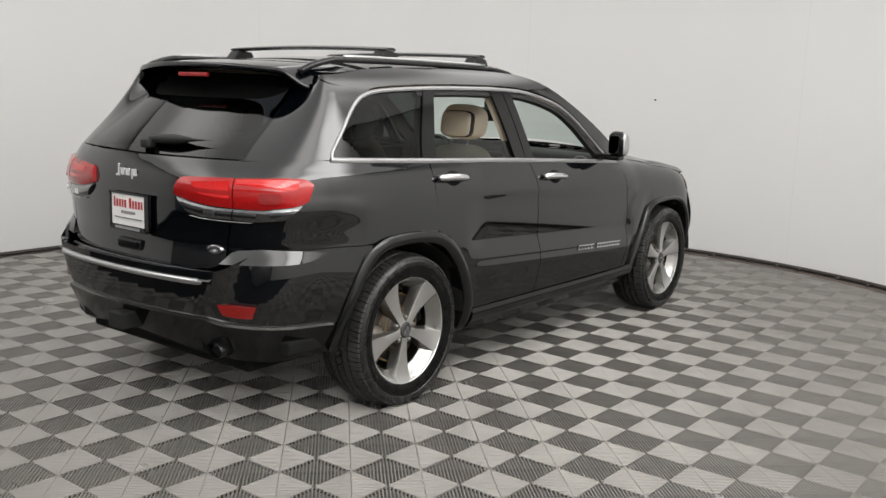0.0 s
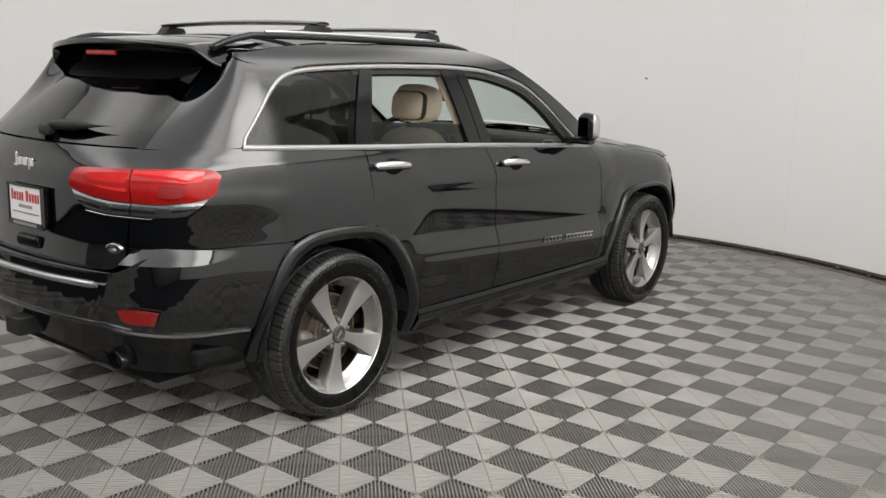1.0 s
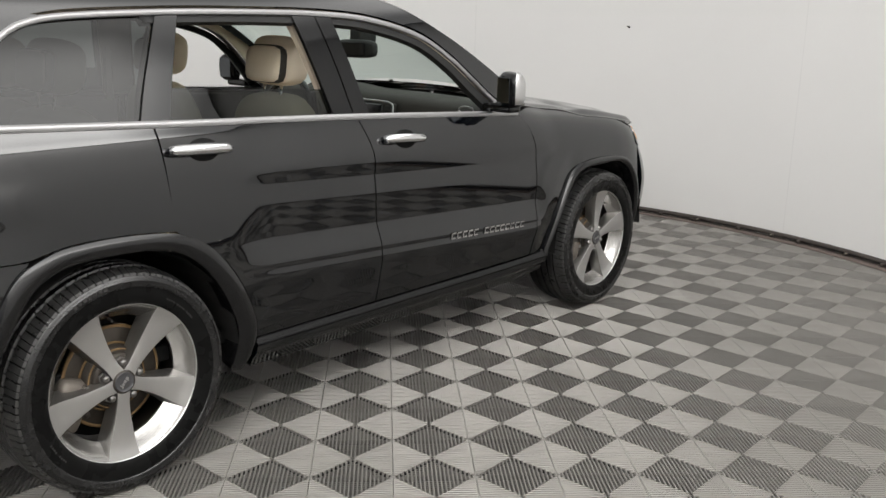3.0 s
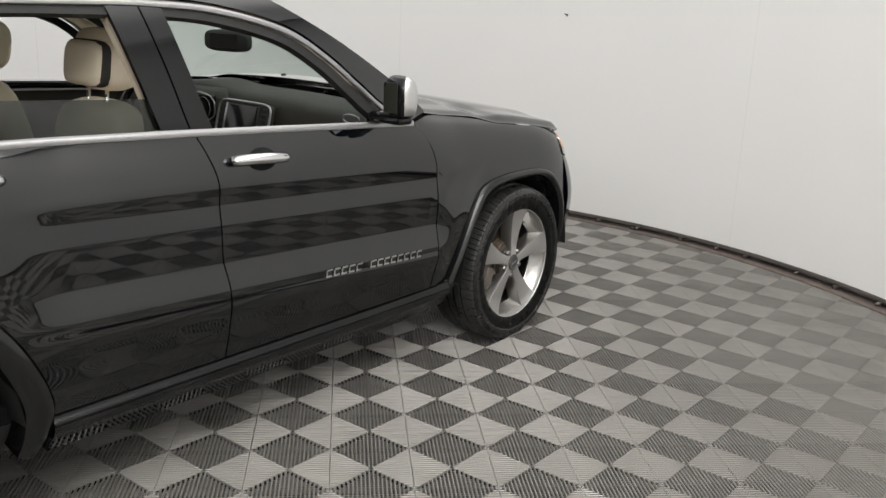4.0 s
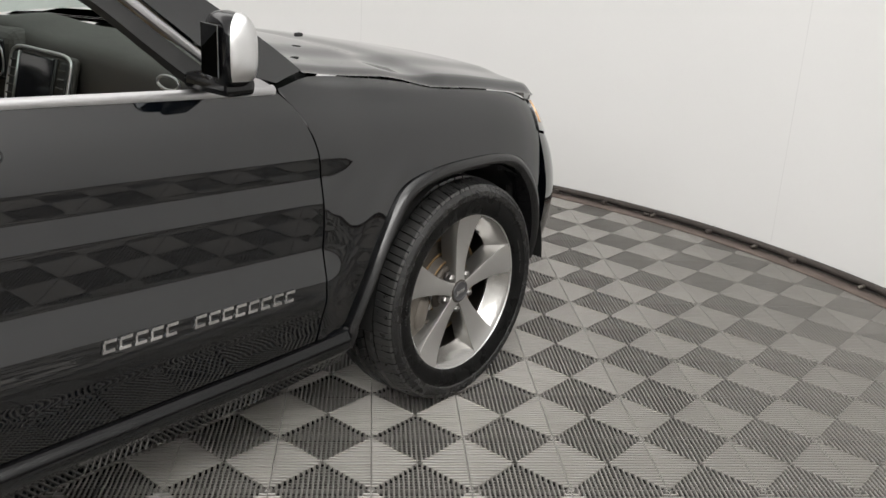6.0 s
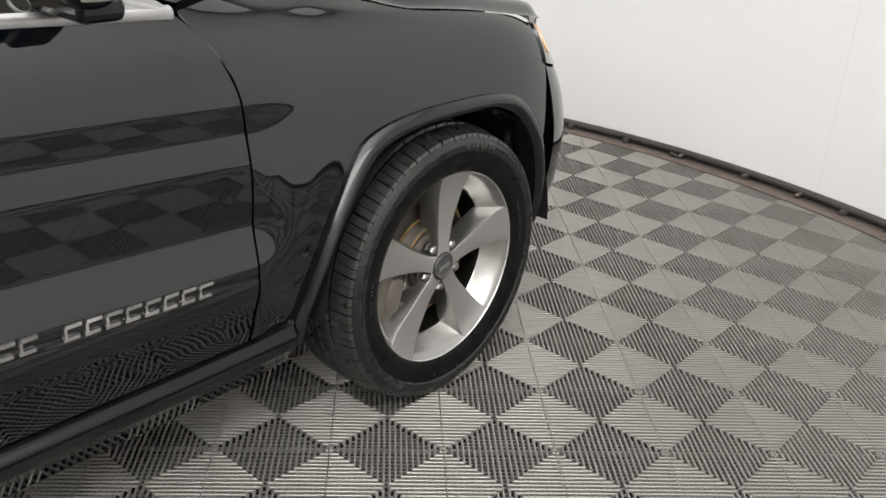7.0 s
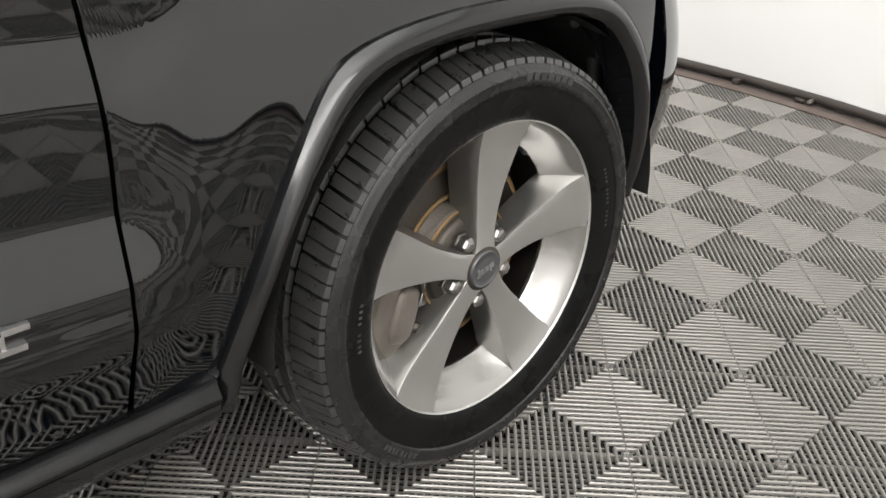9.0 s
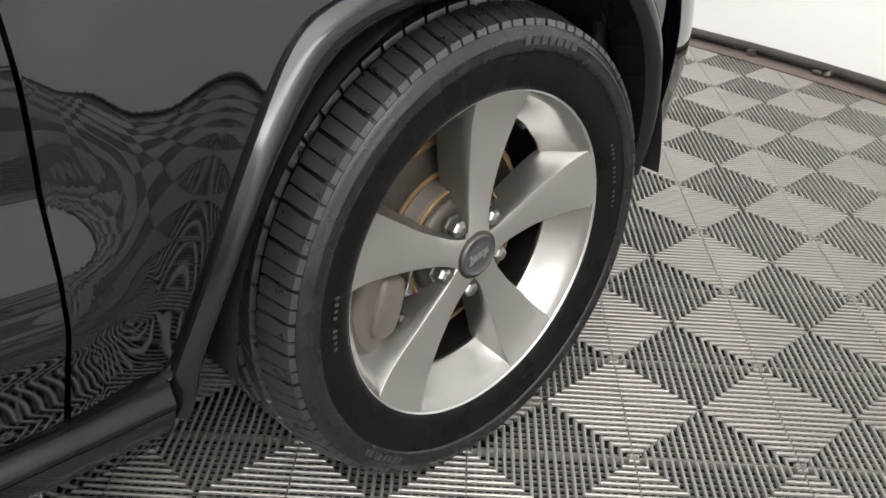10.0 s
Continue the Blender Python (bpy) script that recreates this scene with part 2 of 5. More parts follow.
def wall_band(name, pts, z0, z1, thick, mat):
    """An upright band along a line in plan, with its thickness on the outer side."""
    v, f = [], []
    n = len(pts)
    for k, (x, y) in enumerate(pts):
        a, b = pts[max(k - 1, 0)], pts[min(k + 1, n - 1)]
        d = Vector((b[0] - a[0], b[1] - a[1], 0)).normalized()
        o = Vector((d.y, -d.x, 0)) * thick
        v += [(x, y, z0), (x, y, z1), (x + o.x, y + o.y, z1), (x + o.x, y + o.y, z0)]
    for k in range(n - 1):
        i, j = 4 * k, 4 * k + 4
        for q in range(4):
            f.append((i + q, i + (q + 1) % 4, j + (q + 1) % 4, j + q))
    f += [(3, 2, 1, 0), (4 * n - 4, 4 * n - 3, 4 * n - 2, 4 * n - 1)]
    return mesh_object(name, v, f, mat, True)


wall = wall_band("wall_north", PLAN, 0.0, HIGH, 0.12, WALL)
tagged(wall, "smooth curved white booth wall with faint panel joints", "wall", kind="structure")
# back wall added out of view; its grey sets the tail's reflections
back = wall_band("wall_south", [(CX - RAD - 0.12, -6.2), (4.62, -6.2)], 0.0, HIGH, 0.12, BACK_GREY)
tagged(back, "unseen plain grey wall added behind, toned for the tail's reflections", "wall", kind="structure")
wall.modifiers.new("edge", "EDGE_SPLIT")
ceil_v = [(-4.6, -6.4, HIGH), (4.9, -6.4, HIGH), (4.9, 6.0, HIGH), (-4.6, 6.0, HIGH)]
ceil_v += [(x, y, HIGH + 0.15) for x, y, z in ceil_v]
ceiling = mesh_object("ceiling", ceil_v, [(0, 1, 2, 3), (7, 6, 5, 4), (0, 4, 5, 1), (1, 5, 6, 2), (2, 6, 7, 3), (3, 7, 4, 0)], CEIL)
tagged(ceiling, "plain white booth ceiling above the car", "ceiling", kind="structure")
# glowing sheet added out of view; it stands for the overhead light
glow_v = [(4.35, -5.6), (4.35, 0.3)] + [(CX + 4.0 * math.cos(math.pi * k / 60), CY + 4.0 * math.sin(math.pi * k / 60)) for k in range(61)] + [(-3.95, -5.6)]
GLOW = luminous_ceiling(CX, CY, GLOW_MID, GLOW_EDGE)
glow = mesh_object("ceiling_glow_sheet", [(x, y, HIGH - 0.03) for x, y in glow_v], [tuple(range(len(glow_v)))[::-1]], GLOW)
tagged(glow, "added glowing sheet below the unseen ceiling, brightest along the wall", "ceiling light", kind="structure")

# slab coloured near black, so the tile gaps read as deep shade
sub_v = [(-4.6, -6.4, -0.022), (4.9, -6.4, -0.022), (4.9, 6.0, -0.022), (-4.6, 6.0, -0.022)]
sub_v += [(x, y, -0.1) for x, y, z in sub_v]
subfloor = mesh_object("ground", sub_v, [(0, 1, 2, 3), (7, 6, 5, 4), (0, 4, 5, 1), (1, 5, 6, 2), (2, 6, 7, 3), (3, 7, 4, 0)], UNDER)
tagged(subfloor, "concrete slab beneath the open floor tiles, blackened to deepen the gaps' shade", "ground", kind="structure")

# ---- floor tiles: four triangles of ribs, each rib square to its edge ----
TS = 0.2893
TA = radians(44.27)
TO = Vector((0.9296, 3.3202, 0.0))
TE1 = Vector((math.cos(TA), math.sin(TA), 0))
TE2 = Vector((-math.sin(TA), math.cos(TA), 0))
RIBS = 20


def tile_mesh():
    v, f, flat = [], [], []
    h = TS / 2
    pitch = TS / RIBS

    def put(pts, turn):
        for x, y, z in pts:
            for _ in range(turn):
                x, y = -y, x
            v.append((x, y, z))

    for turn in range(4):
        # ribs with a round back, from the edge to the diagonal
        for k in range(RIBS):
            c = -h + pitch * (k + 0.5)
            r = pitch * 0.22
            if abs(c) + r > h - 0.004:
                continue
            b = len(v)
            end = lambda dx: min(-abs(c + dx) - 0.0008, -0.004)
            sect = [(-r, -0.0072), (-0.92 * r, -0.0022), (-0.50 * r, -0.0006), (0.50 * r, -0.0006), (0.92 * r, -0.0022), (r, -0.0072)]
            put([(c + dx, y, z) for dx, z in sect for y in (-h + 0.0015, end(dx))], turn)
            for q in range(5):
                f.append((b + 2 * q, b + 2 * q + 2, b + 2 * q + 3, b + 2 * q + 1))
            # underside and end, with edges of their own
            b = len(v)
            put([(c + dx, y, -0.0072) for dx in (-r, r) for y in (-h + 0.0015, end(dx))], turn)
            f.append((b, b + 1, b + 3, b + 2))
            b = len(v)
            put([(c - r, end(-r), -0.0072), (c + r, end(r), -0.0072), (c + 0.5 * r, end(0.5 * r), -0.0006), (c - 0.5 * r, end(-0.5 * r), -0.0006)], turn)
            f.append((b + 3, b + 2, b + 1, b))
        start = len(f)
        # rungs under the ribs
        for q in range(1, RIBS // 2):
            y0 = -h + pitch * (q + 0.15)
            w = -y0 - 0.003
            b = len(v)
            put([(x, y, z) for z in (-0.018, -0.0130) for x, y in ((-w, y0 - 0.0022), (w, y0 - 0.0022), (w, y0 + 0.0022), (-w, y0 + 0.0022))], turn)
            f.extend([(b + 4, b + 5, b + 6, b + 7), (b, b + 1, b + 5, b + 4), (b + 3, b + 7, b + 6, b + 2)])
        # thin rim along the edge
        b = len(v)
        e0, e1 = h - 0.0006, h - 0.0016
        put([(-e0, -e0, -0.018), (e0, -e0, -0.018), (-e0, -e0, -0.0022), (e0, -e0, -0.0022), (-e1, -e1, -0.0022), (e1, -e1, -0.0022), (-e1, -e1, -0.018), (e1, -e1, -0.018)], turn)
        f.extend([(b, b + 1, b + 3, b + 2), (b + 2, b + 3, b + 5, b + 4), (b + 4, b + 5, b + 7, b + 6)])
        flat += range(start, len(f))
    me = bpy.data.meshes.new("floor_tile")
    me.from_pydata(v, [], f)
    me.materials.append(TILE)
    flat = set(flat)
    me.polygons.foreach_set("use_smooth", [k not in flat for k in range(len(f))])
    me.update()
    return me


TILE_ME = tile_mesh()


TILE_END = -2.15      # tiles left out behind here, unseen, so the bumper mirrors dark slab


def inside(x, y):
    if y > CY:
        return math.hypot(x - CX, y - CY) < RAD + 0.22
    return CX - RAD - 0.2 < x < 4.65 and y > TILE_END


floor_thing = new("floor", None)
tagged(floor_thing, "grey vented plastic garage floor of interlocking ribbed tiles", "floor", kind="structure")
tile_spots = []
for i in range(-45, 40):
    for j in range(-45, 40):
        c = TO + TE1 * (TS * (i + 0.5)) + TE2 * (TS * (j + 0.5))
        if inside(c.x, c.y):
            tile_spots.append((i, j, c))
# a strip of floor beside and ahead of the car holds the tiles that are objects of their own
tile_spots.sort(key=lambda q: abs(q[2].x - 1.6) + 0.75 * abs(q[2].y - 2.3))
for i, j, c in tile_spots[:300]:
    ob = new("tile", TILE_ME)
    ob.parent = floor_thing
    ob.matrix_local = Matrix.Translation(c) @ Matrix.Rotation(TA + 0.0, 4, "Z")
tv = np.array([tuple(w.co) for w in TILE_ME.vertices])
tf = [tuple(p.vertices) for p in TILE_ME.polygons]
ca, sa = math.cos(TA), math.sin(TA)
rot = np.stack([tv[:, 0] * ca - tv[:, 1] * sa, tv[:, 0] * sa + tv[:, 1] * ca, tv[:, 2]], 1)
rest = tile_spots[300:]
allv = np.concatenate([rot + np.array(tuple(c)) for _, _, c in rest])
tfa = np.array(tf)
allf = np.concatenate([tfa + len(tv) * k for k in range(len(rest))])
me = bpy.data.meshes.new("far_tiles")
me.vertices.add(len(allv))
me.vertices.foreach_set("co", allv.astype(np.float32).ravel())
me.loops.add(allf.size)
me.loops.foreach_set("vertex_index", allf.astype(np.int32).ravel())
me.polygons.add(len(allf))
me.polygons.foreach_set("loop_start", np.arange(0, allf.size, 4, dtype=np.int32))
me.polygons.foreach_set("use_smooth", [p.use_smooth for p in TILE_ME.polygons] * len(rest))
me.update(calc_edges=True)
me.materials.append(TILE)
far_tiles = new("far_tiles", me)
far_tiles.parent = floor_thing
tagged(far_tiles, kind="stuff")


# ---- shape helpers for the car ----
def part(name, verts, faces, mat, parent, label="", smooth=True):
    """One mesh object under a thing or a part."""
    ob = mesh_object(name, verts, faces, mat, smooth)
    ob.parent = parent
    if label:
        tagged(ob, label)
    return ob


def part_bm(name, bm, mat, parent, label="", smooth=False):
    me = bpy.data.meshes.new(name)
    bm.to_mesh(me)
    bm.free()
    me.materials.append(mat)
    if smooth:
        me.polygons.foreach_set("use_smooth", [True] * len(me.polygons))
    ob = new(name, me)
    ob.parent = parent
    if label:
        tagged(ob, label)
    return ob


class Curve:
    """A smooth curve through points: cubic pieces with slopes from the neighbours."""

    def __init__(self, xs, ys):
        self.x, self.y = np.array(xs, float), np.array(ys, float)
        h, d = np.diff(self.x), np.diff(self.y) / np.diff(self.x)
        m = np.zeros_like(self.y)
        m[1:-1] = np.where(d[1:] * d[:-1] > 0, 3 * (h[1:] + h[:-1]) / ((2 * h[1:] + h[:-1]) / np.where(d[:-1] == 0, 1e-9, d[:-1]) + (h[1:] + 2 * h[:-1]) / np.where(d[1:] == 0, 1e-9, d[1:])), 0)
        m[0], m[-1] = d[0], d[-1]
        self.m = m

    def __call__(self, t):
        t = min(max(t, self.x[0]), self.x[-1])
        i = int(min(max(np.searchsorted(self.x, t) - 1, 0), len(self.x) - 2))
        h = self.x[i + 1] - self.x[i]
        u = (t - self.x[i]) / h
        return float((2 * u**3 - 3 * u**2 + 1) * self.y[i] + (u**3 - 2 * u**2 + u) * h * self.m[i]
                     + (3 * u**2 - 2 * u**3) * self.y[i + 1] + (u**3 - u**2) * h * self.m[i + 1])


def ease(a, b, t):
    u = min(max((t - a) / (b - a), 0.0), 1.0)
    return u * u * (3 - 2 * u)


def resample(pts, n, smooth=True):
    """n points at even steps along a line of points in the plane or in space, rounded where asked."""
    p = np.array(pts, float)
    if smooth and len(p) > 2:
        q = [p[0]]
        for i in range(len(p) - 1):
            a, b, c, d = p[max(i - 1, 0)], p[i], p[i + 1], p[min(i + 2, len(p) - 1)]
            for k in range(1, 9):
                u = k / 8
                q.append(0.5 * (2 * b + (c - a) * u + (2 * a - 5 * b + 4 * c - d) * u**2 + (3 * b - a - 3 * c + d) * u**3))
        p = np.array(q)
    s = np.concatenate([[0], np.cumsum(np.linalg.norm(np.diff(p, axis=0), axis=1))])
    t = np.linspace(0, s[-1], n)
    return np.stack([np.interp(t, s, p[:, k]) for k in range(p.shape[1])], 1)


def quads(rows, cols, closed=False, base=0):
    f = []
    for i in range(rows - 1):
        for j in range(cols - (0 if closed else 1)):
            k = (j + 1) % cols
            f.append((base + i * cols + j, base + i * cols + k, base + (i + 1) * cols + k, base + (i + 1) * cols + j))
    return f


def lathe(profile, n=96, axis_x=True):
    """Verts and faces of a profile of (along, radius) turned round the x axis."""
    v = []
    for a, r in profile:
        for k in range(n):
            t = 2 * math.pi * k / n
            v.append((a, r * math.cos(t), r * math.sin(t)))
    return v, quads(len(profile), n, True)


def tube(path, radius, n=10, closed=False, squash=1.0):
    """A round bar along a path in space; radius may be a list."""
    p = [Vector(q) for q in path]
    v, f = [], []
    m = len(p)
    for i, q in enumerate(p):
        d = (p[(i + 1) % m if closed else min(i + 1, m - 1)] - p[i - 1 if closed or i else 0]).normalized()
        a = d.cross(Vector((0, 0, 1)))
        if a.length < 0.05:
            a = d.cross(Vector((0, 1, 0)))
        a.normalize()
        b = a.cross(d)
        r = radius[i] if isinstance(radius, (list, tuple)) else radius
        for k in range(n):
            t = 2 * math.pi * k / n
            v.append(q + a * (r * math.cos(t)) + b * (r * squash * math.sin(t)))
    f = quads(m, n, True)
    if closed:
        f += [(((m - 1) * n + j), ((m - 1) * n + (j + 1) % n), (j + 1) % n, j) for j in range(n)]
    else:
        f += [tuple(range(n))[::-1], tuple(range((m - 1) * n, m * n))]
    return v, f


def rounded_box(sx, sy, sz, r=0.01, seg=3, m=None):
    bm = bmesh.new()
    bmesh.ops.create_cube(bm, size=1, matrix=Matrix.Diagonal((sx, sy, sz, 1)))
    if r:
        bmesh.ops.bevel(bm, geom=bm.edges[:], offset=min(r, 0.49 * min(sx, sy, sz)), segments=seg, profile=0.5, affect="EDGES")
    if m is not None:
        bmesh.ops.transform(bm, matrix=m, verts=bm.verts)
    return bm


def pillow(sx, sy, sz, power=3.2, n=20, m=None):
    """A plump cushion: a superellipsoid."""
    bm = bmesh.new()
    bmesh.ops.create_uvsphere(bm, u_segments=2 * n, v_segments=n, radius=1)
    for w in bm.verts:
        c = w.co
        k = (abs(c.x)**power + abs(c.y)**power + abs(c.z)**power)**(-1 / power)
        w.co = Vector((c.x * k * sx / 2, c.y * k * sy / 2, c.z * k * sz / 2))
    if m is not None:
        bmesh.ops.transform(bm, matrix=m, verts=bm.verts)
    return bm


# ---- the car's outer skin ----
# Its side is one sheet skin(s, z): s runs along the flank as y, then round the corners to the middle of tail and nose.
# The doors' mid part is given by the tilt of the sheet, in degrees upwards, from the top down.
BANDS = [(0.98, 3.5), (0.972, 1.0), (0.966, -4.6), (0.918, -5.4), (0.906, 4.6), (0.850, 3.6), (0.838, -2.8), (0.78, -3.4), (0.722, -4.0), (0.706, 13.0), (0.64, 14.5), (0.626, 10.0), (0.612, -4.0)]


def flank_curve():
    zs, xs = [0.98], [0.9352]
    tz, ta = [z for z, a in BANDS][::-1], [a for z, a in BANDS][::-1]
    while zs[-1] > 0.6125:
        z = zs[-1] - 0.003
        xs.append(xs[-1] + 0.003 * math.tan(radians(np.interp(z + 0.0015, tz, ta))))
        zs.append(z)
    low = [(0.22, 0.865), (0.33, 0.897), (0.40, 0.918), (0.50, 0.940), (0.57, 0.9522)]
    high = [(1.0, 0.9335), (1.05, 0.926), (1.10, 0.912), (1.15, 0.893), (1.175, 0.882), (1.20, 0.870), (1.30, 0.836), (1.40, 0.801), (1.50, 0.762), (1.567, 0.730), (1.60, 0.708), (1.63, 0.680), (1.66, 0.640)]
    pts = low + list(zip(zs[::-1], xs[::-1])) + high
    return Curve([p[0] for p in pts], [p[1] for p in pts])


FLANK = flank_curve()
PLAIN = Curve([0.22, 0.33, 0.45, 0.60, 0.75, 0.85, 0.95, 1.05, 1.10, 1.15, 1.19, 1.235, 1.30, 1.40, 1.50, 1.567, 1.60, 1.63, 1.66],
              [0.865, 0.90, 0.928, 0.946, 0.952, 0.950, 0.944, 0.932, 0.922, 0.908, 0.889, 0.868, 0.840, 0.801, 0.760, 0.730, 0.708, 0.680, 0.640])
FENDER = Curve([-0.90, -0.70, -0.55, -0.47, -0.40, -0.35, -0.28, -0.18, -0.12, -0.07, -0.03, 0.0], [0.88, 0.905, 0.928, 0.9405, 0.9455, 0.9440, 0.9385, 0.929, 0.918, 0.898, 0.866, 0.812])
FENDER_TOP = Curve([2.0, 2.25, 2.45, 2.7, 3.0, 3.2, 3.35, 3.5, 3.7], [1.15, 1.135, 1.115, 1.09, 1.06, 1.03, 1.005, 0.95, 0.86])
REAR_PLAN = [(0, -0.92), (0.18, -0.915), (0.34, -0.903), (0.54, -0.872), (0.70, -0.828), (0.83, -0.768), (0.92, -0.69), (0.968, -0.59), (0.99, -0.47), (1.0, -0.33), (1.0, -0.2)]
NOSE_PLAN = [(1.0, 3.0), (1.0, 3.12), (0.992, 3.24), (0.968, 3.36), (0.915, 3.47), (0.82, 3.57), (0.64, 3.66), (0.35, 3.72), (0, 3.74)]


def plan_table(pts, start, backward):
    p = resample(pts, 120)
    q = p * np.array([0.94, 1.0])
    s = np.concatenate([[0], np.cumsum(np.linalg.norm(np.diff(q, axis=0), axis=1))])
    return (start - s[-1] + s if backward else start + s), p


REAR_S, REAR_P = plan_table(REAR_PLAN, -0.2, True)
NOSE_S, NOSE_P = plan_table(NOSE_PLAN, 3.0, False)
TAIL, NOSE = REAR_S[0], NOSE_S[-1]
LEAN_IN = Curve([0.2, 0.4, 0.6, 0.75, 0.85, 1.0, 1.1, 1.2, 1.25, 1.4, 1.58, 1.70], [-0.01, -0.03, -0.03, -0.012, 0.0, 0.0, 0.008, 0.050, 0.100, 0.290, 0.505, 0.63])


# the rear corners fall in below the lamps
UNDERCUT = Curve([0.2, 0.33, 0.50, 0.65, 0.75, 0.85, 0.90, 0.95, 1.00, 1.04, 1.06, 1.075, 1.7], [0.090, 0.083, 0.069, 0.056, 0.049, 0.049, 0.039, 0.0275, 0.0150, 0.0050, 0.0012, 0.0, 0.0])


F_ARCH = [(2.388, 0.345), (2.396, 0.40), (2.424, 0.48), (2.488, 0.64), (2.563, 0.770), (2.640, 0.817), (2.765, 0.836), (2.914, 0.839), (3.06, 0.832), (3.163, 0.806), (3.233, 0.750), (3.285, 0.67), (3.325, 0.56), (3.343, 0.47), (3.342, 0.41)]
ARCH_LINE = resample(F_ARCH, 400)


def skin(s, z, out=0.0):
    if s < -0.2:
        cx, cy = np.interp(s, REAR_S, REAR_P[:, 0]), np.interp(s, REAR_S, REAR_P[:, 1])
    elif s > 3.0:
        cx, cy = np.interp(s, NOSE_S, NOSE_P[:, 0]), np.interp(s, NOSE_S, NOSE_P[:, 1])
    else:
        cx, cy = 1.0, s
    w = ease(0.40, 0.64, s) * (1 - ease(2.28 + 0.15 * ease(0.76, 0.9, z), 2.38 + 0.15 * ease(0.76, 0.9, z), s))
    # the bands sink towards the nose
    half = FLANK(z + 0.05 * (s - 1.6) * ease(1.06, 0.98, z) * ease(0.44, 0.58, z)) * w + PLAIN(z) * (1 - w)
    # a soft shoulder along the rear quarter
    half += 0.010 * ease(0.92, 1.015, z) * ease(1.085, 1.02, z) * ease(-0.90, -0.66, s) * (1 - ease(-0.45, -0.15, s))
    half -= UNDERCUT(z) * (1 - ease(-0.56, -0.33, s))
    # the doors' bands run out on the wing in a point that falls back towards the shut line
    edge_s = 2.285 + 0.155 * ease(0.78, 0.97, z)
    f = ease(min(edge_s - 0.035, 2.0 + 2.0 * max(0.0, 1.10 - z)), edge_s + 0.05, s) * ease(0.6, 0.8, z)
    if f:
        half = half * (1 - f) + FENDER(z - FENDER_TOP(cy)) * f
    # the wing rolls in towards the arch moulding
    if 2.30 < s < 3.38 and 0.40 < z < 0.98:
        dist = np.hypot(ARCH_LINE[:, 0] - s, ARCH_LINE[:, 1] - z)
        k = int(np.argmin(dist))
        half -= 0.0065 * (1 - ease(0.0, 0.11, float(dist[k]))) * (1 - ease(2.56, 2.70, s))
    y = cy + LEAN_IN(z) * (1 - ease(-1.05, -0.25, s))
    if s > 3.0:
        y -= 0.10 * ease(0.75, 1.0, z) * ease(3.1, 3.7, s) + 0.06 * ease(0.5, 0.25, z) * ease(3.1, 3.7, s)
    p = Vector((half * cx, y, z))
    if out:
        e = 0.004
        n = (skin(s + e, z) - skin(s - e, z)).cross(skin(s, z + e) - skin(s, z - e))
        if n.length > 0:
            p += n.normalized() * out
    return p


def panel(name, a, b, cols, rows, mat, parent, side=1, out=0.0, lip=0.014, label="", smooth=True, bulge=None):
    """A panel of the skin between two lines of (s, z), with its edges turned in."""
    ca, cb = resample(a, cols, smooth), resample(b, cols, smooth)
    grid, inner = [], []
    for i in range(rows):
        u = i / (rows - 1)
        row, row2 = [], []
        for j in range(cols):
            s, z = ca[j] * (1 - u) + cb[j] * u
            o = out + (bulge(u, j / (cols - 1)) if bulge else 0.0)
            row.append(skin(s, z, o) if o else skin(s, z))
            row2.append((s, z, o))
        grid.append(row)
        inner.append(row2)
    v = [p for r in grid for p in r]
    f = quads(rows, cols)
    ring = [(0, j) for j in range(cols)] + [(i, cols - 1) for i in range(1, rows)] + [(rows - 1, j) for j in range(cols - 2, -1, -1)] + [(i, 0) for i in range(rows - 2, 0, -1)]
    if lip:
        base = len(v)
        for i, j in ring:
            s, z, o = inner[i][j]
            v.append(grid[i][j].copy())
            v.append(skin(s, z, o - lip))
        m = len(ring)
        for k in range(m):
            a0, a1 = base + 2 * k, base + 2 * ((k + 1) % m)
            f.append((a0, a0 + 1, a1 + 1, a1))
    if side < 0:
        v = [Vector((-p.x, p.y, p.z)) for p in v]
    # face the outside
    k = f[(rows // 2) * (cols - 1) + cols // 2] if rows > 2 else f[cols // 2]
    q = [v[t] for t in k]
    n = (q[1] - q[0]).cross(q[2] - q[0])
    mid = Vector((0, 1.3, q[0].z))
    if n.dot(q[0] - mid) < 0:
        f = [t[::-1] for t in f]
    return part(name, v, f, mat, parent, label, True)


car = new("car", None)
tagged(car, "black metallic five-door SUV with roof bars and lowered side windows", "car")

# lines on the flank, as (s, z)
BELT = [(-0.50, 1.236), (0.175, 1.208), (1.09, 1.174), (2.0, 1.131), (2.14, 1.124)]
DLO_TOP = [(-0.50, 1.236), (-0.485, 1.275), (-0.38, 1.37), (-0.24, 1.485), (-0.15, 1.527), (0.0, 1.549), (0.36, 1.566), (0.7, 1.571), (1.03, 1.569), (1.3, 1.549), (1.575, 1.484), (1.75, 1.385), (1.88, 1.28), (2.02, 1.17), (2.14, 1.124)]
ROOF_LINE = [(-0.34, 1.605), (-0.1, 1.635), (0.3, 1.657), (0.8, 1.663), (1.15, 1.657), (1.35, 1.637), (1.53, 1.585), (1.75, 1.480), (1.90, 1.395), (2.04, 1.306), (2.18, 1.215), (2.275, 1.150)]
C_GAP = [(0.178, 1.20), (0.185, 1.05), (0.193, 0.90), (0.20, 0.855)]
B_GAP = [(1.085, 1.168), (1.135, 1.03), (1.142, 0.90), (1.15, 0.78), (1.165, 0.655), (1.165, 0.52), (1.16, 0.40)]
